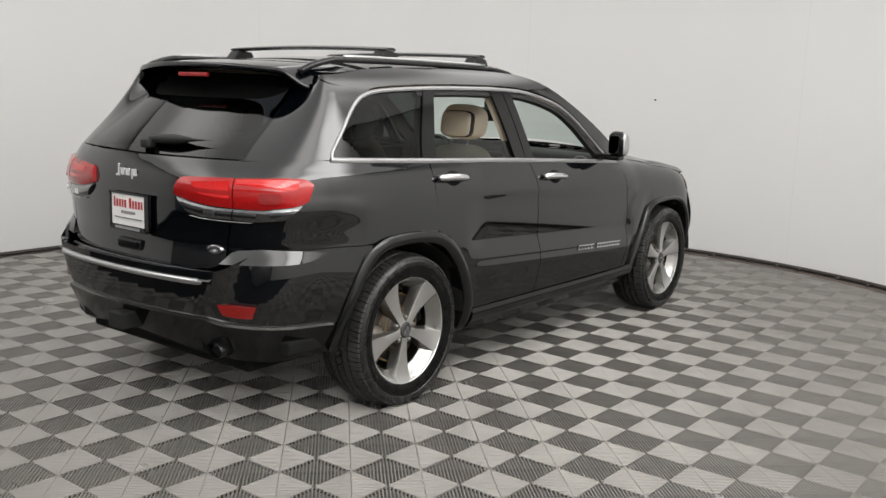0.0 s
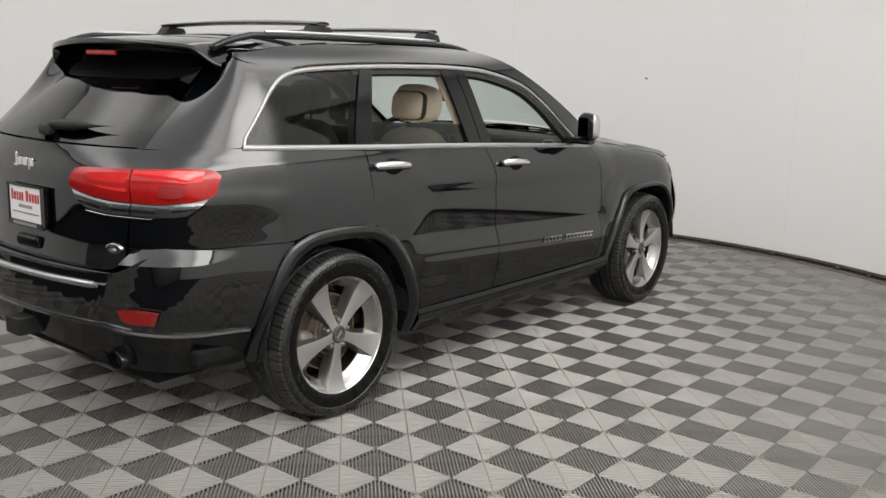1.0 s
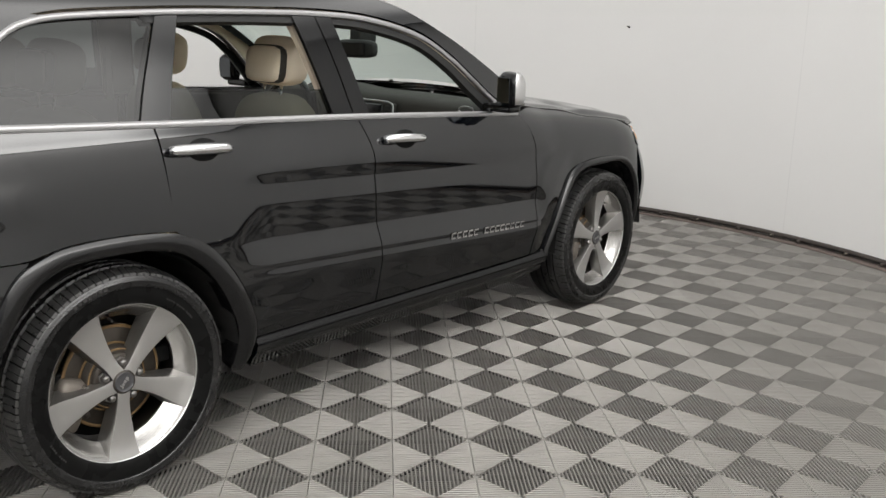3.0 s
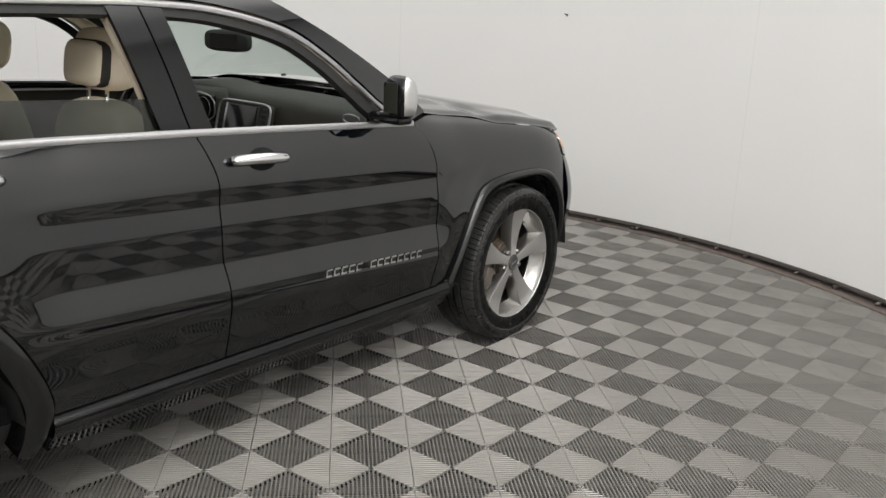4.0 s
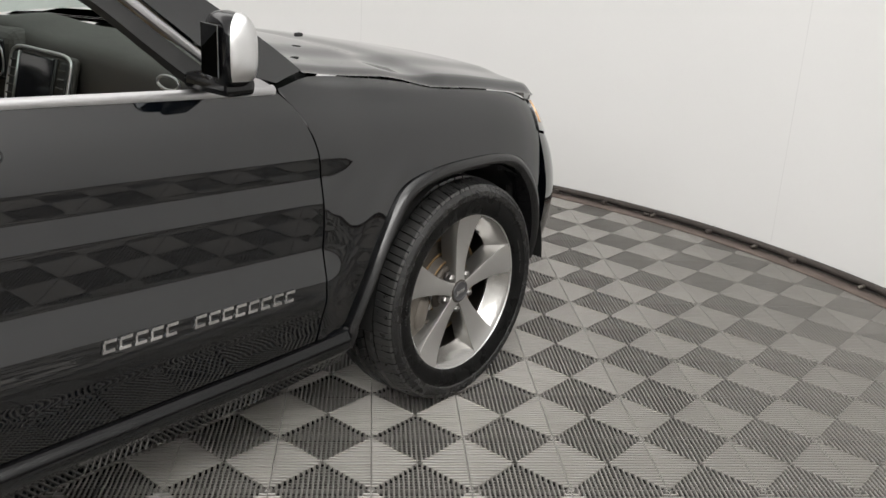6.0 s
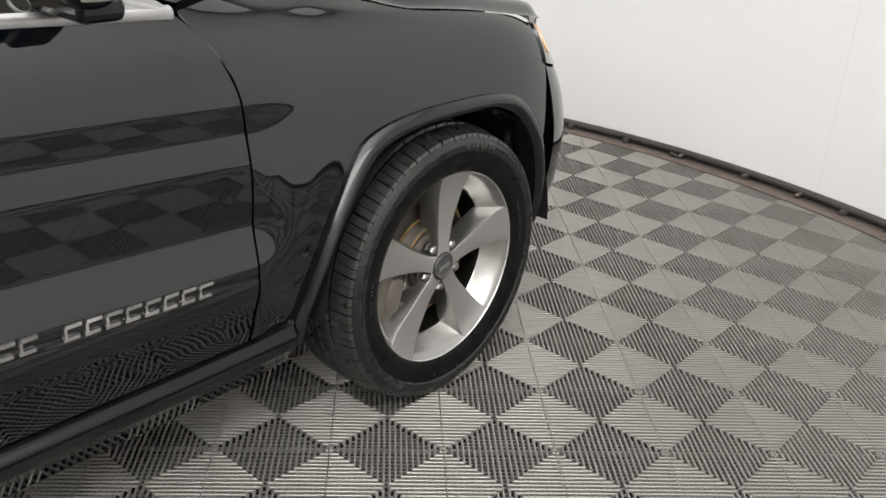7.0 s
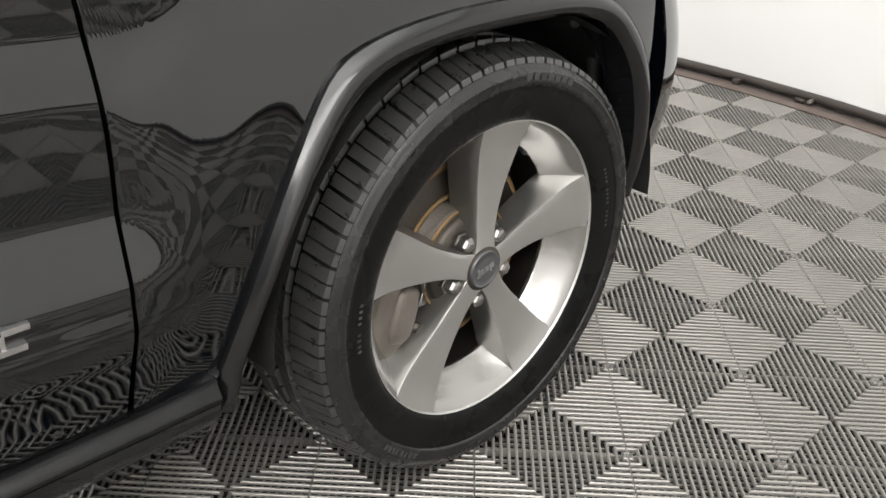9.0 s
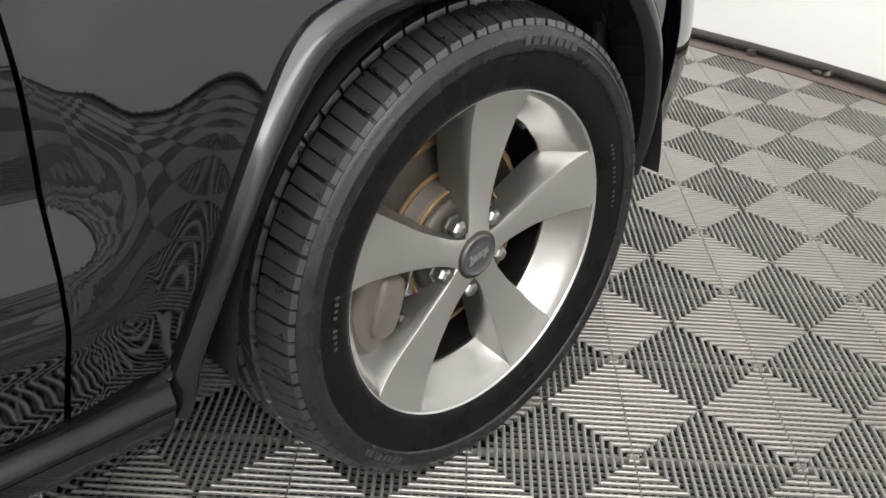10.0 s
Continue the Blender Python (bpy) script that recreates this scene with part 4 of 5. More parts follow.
for x, z, sx, sz in ((0.012, 0.945, 0.085, 0.013), (-0.045, 0.945, 0.016, 0.013), (0, 0.918, 0.21, 0.006), (0, 0.872, 0.19, 0.012)):
    bmesh.ops.create_cube(pr, size=1, matrix=Matrix.Translation((x, y0 - (0.0105 if z < 0.9 else 0.0045), z)) @ Matrix.Diagonal((sx, 0.003, sz, 1)))
tagged(part_bm("plate_print", pr, PRINT_GREY, plate), kind="stuff")
# maker's badge, as plain shapes
bd = bmesh.new()
for x, sx, z0, z1 in ((-0.108, 0.014, 1.105, 1.165), (-0.122, 0.018, 1.105, 1.118), (-0.075, 0.034, 1.112, 1.147), (-0.033, 0.034, 1.112, 1.147), (0.002, 0.012, 1.097, 1.147), (0.020, 0.030, 1.112, 1.147)):
    y1 = skin(T + abs(x), 1.13).y
    bmesh.ops.create_cube(bd, size=1, matrix=Matrix.Translation((x, y1 - 0.004, (z0 + z1) / 2)) @ Matrix.Diagonal((sx, 0.008, z1 - z0, 1)))
bmesh.ops.bevel(bd, geom=bd.edges[:], offset=0.003, segments=2, profile=0.5, affect="EDGES")
part_bm("tail_badge", bd, CHROME, tailgate, "chrome badge on the tailgate")
v, f = lathe([(0.0, 0.001), (0.006, 0.02), (0.007, 0.034), (0.004, 0.040), (-0.006, 0.042)], 32)
q0 = skin(T + 0.565, 0.833, 0.004)
part("oval_badge", [Vector((q0.x + y * 0.98, q0.y - a + y * 0.24, q0.z + z * 0.52)) for a, y, z in v], f, DARK_CHROME, tailgate, "small oval chrome badge")
part_bm("gate_handle", rounded_box(0.17, 0.03, 0.05, 0.012, 3, Matrix.Translation((0.0, skin(T, 0.80).y - 0.004, 0.80))), BLACK_GLOSS, tailgate, "black tailgate handle recess")

# ---- roof, windscreen, bonnet ----
rl = resample(ROOF_LINE, 60)
edge_pts = [skin(s, z) for s, z in rl]


def spanned(name, pts, cols, crown, bow, mat, parent, label="", drop=0.0):
    """A sheet from the left to the right edge, crowned upwards and bowed forwards."""
    v = []
    for p, c, b in zip(pts, crown, bow):
        for j in range(cols):
            w = 2 * j / (cols - 1) - 1
            k = 1 - w * w
            v.append((p.x * w, p.y + b * k, p.z + c * k - drop))
    return part(name, v, quads(len(pts), cols), mat, parent, label)


n_top = next(i for i, p in enumerate(edge_pts) if p.y > 1.40)
top = [skin(-0.75, 1.601)] + edge_pts[:n_top + 1]
spanned("roof", top, 31, [0.045 + 0.012 * ease(-0.3, 0.4, p.y) for p in top], [-0.10 * ease(0.3, -0.4, p.y) + 0.05 * ease(1.0, 1.4, p.y) for p in top], PAINT, car, "black painted roof")
ws = edge_pts[n_top:]
spanned("windscreen", ws, 31, [0.055 + 0.015 * k / len(ws) for k in range(len(ws))], [0.05 + 0.13 * k / len(ws) for k in range(len(ws))], SCREEN_GLASS, car, "clear green-tinted windscreen", drop=0.006)
hood_pts = []
for y in np.linspace(2.42, 3.34, 40):
    low = 0.024 * ease(2.62, 2.82, y)      # the shut line steps down on to the wing
    hood_pts.append(Vector((0.812 + 1.75 * low, y, FENDER_TOP(y) + 0.004 - low)))
hood_pts = [Vector((skin(2.3, 1.13).x - 0.02, 2.30, 1.140))] + hood_pts + [Vector((0.76, 3.46, 0.955)), Vector((0.70, 3.54, 0.90))]


def bonnet(pts, cols=61):
    v = []
    for i, p in enumerate(pts):
        u = i / (len(pts) - 1)
        for j in range(cols):
            w = math.sin(math.pi * (j / (cols - 1) - 0.5))
            a = abs(w)
            rise = (0.012 + 0.022 * ease(0.30, 0.5, u)) * ease(1.0, 0.93, a) + 0.034 * (1 - a ** 2.2) + 0.014 * ease(0.78, 0.62, a)
            v.append((p.x * w, p.y + (0.16 * u * u + 0.10 * (1 - u)) * (1 - w * w), p.z + rise * (1 - 0.25 * u)))
    return part("bonnet", v, quads(len(pts), cols), PAINT, car, "black painted bonnet")


bonnet(hood_pts)
cowl = []
for i in range(3):
    for j in range(31):
        w = 2 * j / 30 - 1
        cowl.append((0.84 * w, 2.30 + 0.07 * i + 0.16 * (1 - w * w), 1.075 + 0.045 * (1 - w * w) - 0.008 * i))
part("cowl", cowl, quads(3, 31), PLASTIC, car, "black plastic cowl below the windscreen")
for side in (1, -1):
    v, f = tube([(side * 0.50, 2.48, 1.120), (side * 0.40, 2.50, 1.128), (side * 0.20, 2.53, 1.138), (side * 0.02, 2.54, 1.142)], 0.012, 8)
    part("wiper_arm", v, f, PLASTIC, car)
    # fluid nozzle on the bonnet
    part_bm("washer_nozzle", rounded_box(0.018, 0.026, 0.012, 0.004, 2, Matrix.Translation((side * 0.42, 2.64, 1.180))), PLASTIC, car)
# nose: headlamps, grille, bumper
for side in (1, -1):
    hl = panel("headlamp", [(3.35, 0.97), (3.45, 0.955), (3.6, 0.93), (3.8, 0.915)], [(3.34, 0.87), (3.45, 0.845), (3.6, 0.83), (3.8, 0.825)], 16, 8, LENS_GREY, car, side, out=0.006, lip=0.03, label="clear headlamp with an amber side marker")
    panel("side_marker", [(3.385, 0.960), (3.41, 0.957), (3.45, 0.949)], [(3.375, 0.893), (3.41, 0.884), (3.45, 0.877)], 8, 5, AMBER, hl, side, out=0.009, lip=0.012, label="amber side marker")
across(False, "front_bumper", ([(NOSE, 0.82), (NOSE - 0.4, 0.82), (NOSE - 0.75, 0.835), (3.46, 0.838), (3.345, 0.862)], [(NOSE, 0.30), (NOSE - 0.4, 0.30), (NOSE - 0.75, 0.30), (3.50, 0.335), (3.335, 0.375)]), 40, 26, PAINT, car, lip=0.03,
       bulge=lambda u, w: 0.018 * math.sin(math.pi * u), label="black painted front bumper")
grille = across(False, "grille", ([(NOSE, 0.945), (NOSE - 0.3, 0.945), (NOSE - 0.52, 0.94)], [(NOSE, 0.83), (NOSE - 0.3, 0.83), (NOSE - 0.52, 0.835)]), 20, 5, BLACK_GLOSS, car, label="black grille with seven upright slots")
for k in range(7):
    part_bm("grille_slot", rounded_box(0.06, 0.03, 0.10, 0.012, 2, Matrix.Translation(((k - 3) * 0.12, skin(NOSE - abs(k - 3) * 0.12, 0.89).y + 0.004, 0.888))), SATIN, grille)

# ---- roof rails and crossbars ----
for side in (1, -1):
    path = []
    for k in range(28):
        u = k / 27
        y = -0.42 + 1.72 * u
        p = skin(y, 1.655) if y > -0.2 else skin(-0.2, 1.645)
        lift = 0.020 * math.sin(math.pi * u) ** 0.35 if 0 < u < 1 else -0.012
        path.append(Vector((side * (0.615 - 0.02 * ease(0.1, 0, u)), y, 1.662 + lift - 0.035 * ease(0.12, 0.0, u) - 0.02 * ease(0.85, 1.0, u))))
    v, f = tube(path, [0.019] * 28, 10, squash=0.8)
    part("roof_rail", v, f, FLARE, car, "black roof rail")
    path = [q + Vector((side * 0.012, 0, 0.016)) for q in path[4:-5]]
    v, f = tube(path, 0.008, 8)
    part("rail_strip", v, f, SATIN, car, "satin silver rail inlay")
for y in (0.20, 0.985):
    bar = new("crossbar", None)
    tagged(bar, "black aero roof crossbar clamped to the roof rails", "roof bar", "roof crossbars")
    bar.location = (0, y, 1.70)
    prof = [(0.040 * math.cos(t), 0.0095 * math.sin(t) * (1.2 if math.cos(t) > 0 else 0.8)) for t in np.linspace(0, 2 * math.pi, 21)[:-1]]
    v = []
    for k in range(33):
        w = 2 * k / 32 - 1
        for a, b in prof:
            v.append((0.60 * w, a, 0.042 + 0.012 * (1 - w * w) + b))
    f = quads(33, 20, True) + [tuple(range(20)), tuple(range(32 * 20, 33 * 20))[::-1]]
    part("bar", v, f, FLARE, bar, "slim aero bar")
    for side in (1, -1):
        bm = bmesh.new()
        lo = [(-0.085, -0.012), (0.085, -0.012), (0.060, 0.030), (-0.040, 0.036)]
        vs = []
        for x, sc in ((0.522, 0.9), (0.532, 1.0), (0.585, 1.0), (0.598, 0.88)):
            vs.append([bm.verts.new((side * x, a * sc, b * (1 if b > 0 else sc))) for a, b in lo])
        for r0, r1 in zip(vs, vs[1:]):
            for k in range(4):
                bm.faces.new((r0[k], r0[(k + 1) % 4], r1[(k + 1) % 4], r1[k]))
        bm.faces.new(vs[0])
        bm.faces.new(vs[-1][::-1])
        bmesh.ops.recalc_face_normals(bm, faces=bm.faces)
        bmesh.ops.bevel(bm, geom=bm.edges[:], offset=0.005, segments=2, profile=0.5, affect="EDGES")
        part_bm("bar_foot", bm, PLASTIC, bar, "moulded black clamp foot")

# ---- door handles, mirrors, lettering ----
for side in (1, -1):
    for y0, y1, z0, z1 in ((0.205, 0.435, 1.116, 1.106), (1.195, 1.425, 1.071, 1.060)):
        path, rad = [], []
        for k in range(17):
            u = k / 16
            p = skin(y0 + (y1 - y0) * u, z0 + (z1 - z0) * u, 0.010 + 0.024 * math.sin(math.pi * u) ** 0.5)
            path.append(Vector((side * p.x, p.y, p.z)))
            rad.append(0.0175 + 0.0060 * math.sin(math.pi * u) ** 0.3)
        v, f = tube(path, rad, 12, squash=0.85)
        h = part("door_handle", v, f, CHROME, car, "chrome pull handle")
        # flat matte black disc on the skin, in place of a shaded recess
        p, n = skin((y0 + y1) / 2 + 0.02, (z0 + z1) / 2 - 0.004), None
        v, f = lathe([(0.0015, 0.001), (0.002, 0.040), (0.0018, 0.047), (-0.004, 0.049)], 28)
        cup = []
        for a, b, c in v:
            q = skin(p.y + b * 1.35, p.z + 0.004 + c * 0.80, a)
            cup.append(Vector((side * q.x, q.y, q.z)))
        part("handle_cup_shade", cup, f if side > 0 else [t[::-1] for t in f], DARK, h, "flat dark disc painted in for the handle recess's shade")
    # mirror: black rear-facing housing, chrome cap, on a short arm
    turned = Matrix.Translation((side * 1.03, 1.912, 1.247)) @ Matrix.Rotation(radians(side * -8), 4, "Z")

    def shell(sx, sy, sz):
        bm = pillow(sx, sy, sz, 3.2, 24)
        for w in bm.verts:
            if w.co.y > 0:
                w.co.x *= 1 - 0.22 * (w.co.y / 0.047) ** 2
                w.co.z *= 1 - 0.15 * (w.co.y / 0.047) ** 2
            w.co.z += 0.10 * w.co.x * side * (-1 if w.co.z > 0 else 0.3)
        return bm
    bm = shell(0.128, 0.092, 0.160)
    bmesh.ops.transform(bm, matrix=turned, verts=bm.verts)
    mirror = part_bm("door_mirror", bm, BLACK_GLOSS, car, "door mirror in a gloss black shell", True)
    bm = shell(0.134, 0.098, 0.167)
    for co, no in (((side * 0.030, -0.006, 0), (side * 0.72, 0.69, 0)), ((0, 0, -0.062), (0, 0, 1))):
        bmesh.ops.bisect_plane(bm, geom=bm.verts[:] + bm.edges[:] + bm.faces[:], plane_co=co, plane_no=no, clear_inner=True)
    bmesh.ops.transform(bm, matrix=turned, verts=bm.verts)
    part_bm("mirror_cap", bm, SATIN, mirror, "satin chrome mirror cap", True)
    bm = rounded_box(0.080, 0.004, 0.112, 0.0019, 2, Matrix.Translation((side * 1.018, 1.8645, 1.247)) @ Matrix.Rotation(radians(side * -10), 4, "Z"))
    part_bm("mirror_glass", bm, MIRROR, mirror)
    bm = rounded_box(0.17, 0.08, 0.04, 0.015, 3, Matrix.Translation((side * 0.96, 1.93, 1.163)))
    part_bm("mirror_arm", bm, BLACK_GLOSS, mirror)
    # lettering on the front door as plain bars
    for k in range(14):
        if k == 5:
            continue
        lm = bmesh.new()
        u = (k + 0.5) / 14
        s0 = 1.60 + 0.56 * u
        z0 = 0.609 - 0.027 * u
        marks = [(0.003, 0.0115, 0.030, 0.0075), (-0.003, -0.0115, 0.030, 0.0075), (-0.0125, 0.0, 0.0055, 0.018)]
        for ds, dz, sy, sz in marks:
            a = skin(s0 + ds, z0 + dz, 0.003)
            bmesh.ops.create_cube(lm, size=1, matrix=Matrix.Translation((side * a.x, a.y, a.z)) @ Matrix.Diagonal((0.006, sy, sz, 1)))
        part_bm("door_badge", lm, CHROME, car, "small bright bar badge on the door")


# ---- wheels ----
def build_wheel():
    """A wheel standing on the x axis, its outer face towards +x: tyre, five-spoke alloy rim, nuts, cap and brake."""
    hub = new("wheel", None)
    # tyre: carcass with a stepped, slightly ridged side wall
    side = [(0.098, 0.259), (0.112, 0.262), (0.119, 0.268), (0.124, 0.277), (0.1275, 0.290), (0.1295, 0.305), (0.1300, 0.318), (0.1305, 0.326), (0.1325, 0.3285), (0.1330, 0.336), (0.1322, 0.344),
            (0.1300, 0.351), (0.1270, 0.3565), (0.1262, 0.3580), (0.1235, 0.3600), (0.1185, 0.3655), (0.110, 0.3705)]
    tread = [(0.090, 0.3725), (0.06, 0.3745), (0.03, 0.3755), (0.0, 0.376)]
    half = side + tread
    prof = half + [(-a, r) for a, r in half[-2::-1]]
    v, f = lathe(prof, 120)
    part("tyre", v, f, RUBBER, hub, "black rubber road tyre")
    # a lighter, dusty band with a raised rib stands proud of the side wall
    v, f = lathe([(0.1300, 0.3245), (0.1318, 0.3262), (0.1332, 0.3275), (0.1338, 0.3345), (0.1334, 0.3420), (0.1345, 0.3440), (0.1342, 0.3470), (0.1318, 0.3490), (0.1302, 0.3530), (0.1275, 0.3570), (0.1250, 0.3600)], 140)
    part("sidewall_band", v, f, RUBBER_BAND, hub, "dusty grey band on the side wall")
    # tread: shoulder ribs cut by slits, and three inner ribs of blocks
    v, f = [], []

    def block(x0, x1, t0, t1, r0, r1, rise, lean=0.0, drop0=0.0, drop1=0.0):
        b = len(v)
        seg = 2
        for k in range(seg + 1):
            for x, dr, w in ((x0, drop0, 0), (x0 + 0.003, drop0, rise), (x1 - 0.003, drop1, rise), (x1, drop1, 0)):
                t = t0 + (t1 - t0) * k / seg + lean * (x - x0) / max(1e-6, x1 - x0)
                r = (r0 if x < (x0 + x1) / 2 else r1) + w - dr
                v.append((x, r * math.cos(t), r * math.sin(t)))
        for k in range(seg):
            for q in range(3):
                f.append((b + 4 * k + q, b + 4 * k + q + 1, b + 4 * k + 5 + q, b + 4 * k + 4 + q))
        f.append((b, b + 3, b + 2, b + 1))
        e = b + 4 * seg
        f.append((e, e + 1, e + 2, e + 3))

    n = 96
    for k in range(n):
        t = 2 * math.pi * k / n
        d = 2 * math.pi / n
        for s in (1, -1):
            a, b = (0.066, 0.1235) if s > 0 else (-0.1235, -0.066)
            wide = 0.85 if k % 2 else 0.74
            if s > 0:
                block(a, b, t, t + d * wide, 0.3735, 0.3600, 0.0085, d * 0.25)
            else:
                block(a, b, t, t + d * wide, 0.3600, 0.3735, 0.0085, d * 0.25)
    for x0, x1, n, ln in ((0.026, 0.058, 60, 0.7), (-0.016, 0.016, 60, -0.5), (-0.058, -0.026, 60, 0.7)):
        for k in range(n):
            t = 2 * math.pi * k / n
            block(x0, x1, t, t + 2 * math.pi / n * 0.86, 0.3755, 0.3755, 0.0082, 2 * math.pi / n * ln)
    part("tread", v, f, RUBBER_TREAD, hub, "worn tread with slits and grooves", smooth=False)
    # raised lettering on the side wall, as plain bars
    bm = bmesh.new()
    for start, count, r, h, w in ((1.20, 7, 0.342, 0.012, 0.012), (-2.35, 8, 0.338, 0.010, 0.006), (0.05, 14, 0.300, 0.006, 0.0035), (3.0, 9, 0.300, 0.006, 0.004)):
        for k in range(count):
            if count > 8 and k in (4, 9):
                continue
            t = start + k * (w + 0.006) / r
            m = Matrix.Translation((0.1345 if r > 0.32 else 0.1292, r * math.cos(t), r * math.sin(t))) @ Matrix.Rotation(t, 4, "X") @ Matrix.Diagonal((0.0016, h, w, 1))
            bmesh.ops.create_cube(bm, size=1, matrix=m)
    tagged(part_bm("tyre_lettering", bm, RUBBER_PALE, hub, "raised marks on the side wall"), kind="stuff")
    # rim: ring, bowl and barrel
    v, f = lathe([(0.1145, 0.2640), (0.1165, 0.2652), (0.1178, 0.2670), (0.1176, 0.2695), (0.114, 0.2715), (0.105, 0.2720), (0.096, 0.2640)], 120)
    part("rim_ring", v, f, ALLOY, hub, "bright machined rim edge")
    v, f = lathe([(0.1145, 0.2640), (0.1125, 0.2612), (0.1085, 0.2560), (0.1035, 0.2515), (0.096, 0.2465), (0.084, 0.2390), (0.072, 0.2310), (0.061, 0.2230), (0.054, 0.2165), (0.051, 0.2145), (0.048, 0.2145), (0.044, 0.2165)], 96)
    part("rim_bowl", v, f, RIM_BOWL, hub, "bright painted rim bowl")
    v, f = lathe([(0.044, 0.2165), (0.038, 0.2235), (-0.11, 0.2235), (-0.12, 0.255)], 96)
    part("rim_barrel", v, f, STEEL, hub, "dull stained rim barrel")
    # spokes
    wl = Curve([0.030, 0.060, 0.10, 0.15, 0.19, 0.225, 0.2640], [0.024, 0.0215, 0.0245, 0.031, 0.037, 0.043, 0.0505])
    wr = Curve([0.030, 0.060, 0.10, 0.15, 0.19, 0.225, 0.2640], [0.024, 0.0215, 0.0255, 0.034, 0.044, 0.053, 0.0630])
    face = Curve([0.030, 0.055, 0.09, 0.14, 0.19, 0.225, 0.2640], [0.0985, 0.0965, 0.0945, 0.0955, 0.0990, 0.1035, 0.1148])
    rs = np.linspace(0.030, 0.2640, 23)
    sv, sf, wv, wf = [], [], [], []
    cols = 9
    for r in rs:
        for c in range(cols):
            u = c / (cols - 1)
            w = -wl(r) + (wl(r) + wr(r)) * u
            e = (2 * u - 1) ** 8
            # keep the outer end on the ring's circle
            y = w
            z = math.sqrt(max(r * r - w * w, 0.0001)) if r > 0.16 else r
            if 0.12 < r <= 0.16:
                z = r + (math.sqrt(r * r - w * w) - r) * (r - 0.12) / 0.04
            sv.append((face(r) - 0.0012 * e, y, z))
    sf = quads(len(rs), cols)
    for sign in (-1, 1):
        b = len(wv)
        for i, r in enumerate(rs):
            x, y, z = sv[i * cols + (0 if sign < 0 else cols - 1)]
            flare = 0.006 + 0.007 * ease(0.09, 0.20, r)
            for k, (dx, dw) in enumerate(((0, 0), (-0.003, 0.0015), (-0.020, 0.35), (-0.042, 0.75), (-0.058, 1.0))):
                o = dw * flare if k > 1 else dw
                wv.append((x + dx, y + sign * o, z - (0.010 * dw if k > 1 and r > 0.2 else 0)))
        q = quads(len(rs), 5, base=b)
        wf += q if sign < 0 else [t[::-1] for t in q]
    for k in range(5):
        a = 2 * math.pi * k / 5
        rot = lambda p: (p[0], p[1] * math.cos(a) + p[2] * math.sin(a), -p[1] * math.sin(a) + p[2] * math.cos(a))
        part("spoke", [rot(p) for p in sv], [t[::-1] for t in sf], ALLOY, hub, "machined alloy spoke")
        part("spoke", [rot(p) for p in wv], wf, ALLOY_DARK, hub, "grey painted spoke flank")
    # hub plate, nuts and cap
    v, f = lathe([(0.040, 0.094), (0.056, 0.091), (0.064, 0.084), (0.069, 0.070), (0.0705, 0.052), (0.078, 0.046), (0.093, 0.043), (0.0985, 0.040), (0.099, 0.001)], 60)
    part("hub_plate", v, f, STEEL, hub, "dull inner hub plate")
    for k in range(5):
        a = 2 * math.pi * (k + 0.5) / 5
        v, f = lathe([(0.070, 0.0185), (0.076, 0.0185), (0.0765, 0.0145), (0.0915, 0.0140), (0.0965, 0.0112), (0.0990, 0.006), (0.0995, 0.0005)], 6)
        v = [(p[0], p[1] + 0.0635 * math.sin(a), p[2] + 0.0635 * math.cos(a)) for p in v]
        part("wheel_nut", v, f, NUT, hub, "dull hexagonal wheel nut", smooth=False)
    v, f = lathe([(0.092, 0.0345), (0.1015, 0.0340), (0.1035, 0.0325), (0.1030, 0.0312), (0.1020, 0.0305), (0.1030, 0.02), (0.1035, 0.0005)], 48)
    part("centre_cap", v, f, CAP, hub, "grey centre cap with a bright ring")
    bm = bmesh.new()
    for y, sy, z0, z1 in ((-0.017, 0.004, -0.006, 0.010), (-0.020, 0.005, -0.006, -0.002), (-0.009, 0.009, -0.004, 0.006), (0.002, 0.009, -0.004, 0.006), (0.0105, 0.004, -0.009, 0.006), (0.0155, 0.008, -0.004, 0.006)):
        bmesh.ops.create_cube(bm, size=1, matrix=Matrix.Rotation(radians(18), 4, "X") @ Matrix.Translation((0.1035, y, (z0 + z1) / 2)) @ Matrix.Diagonal((0.0016, sy, z1 - z0, 1)))
    part_bm("cap_badge", bm, SATIN, hub)
    # valve
    v, f = tube([(0.055, 0.098, 0.190), (0.075, 0.096, 0.186), (0.082, 0.095, 0.184)], 0.0045, 8)
    part("tyre_valve", v, f, PLASTIC, hub)
    return hub


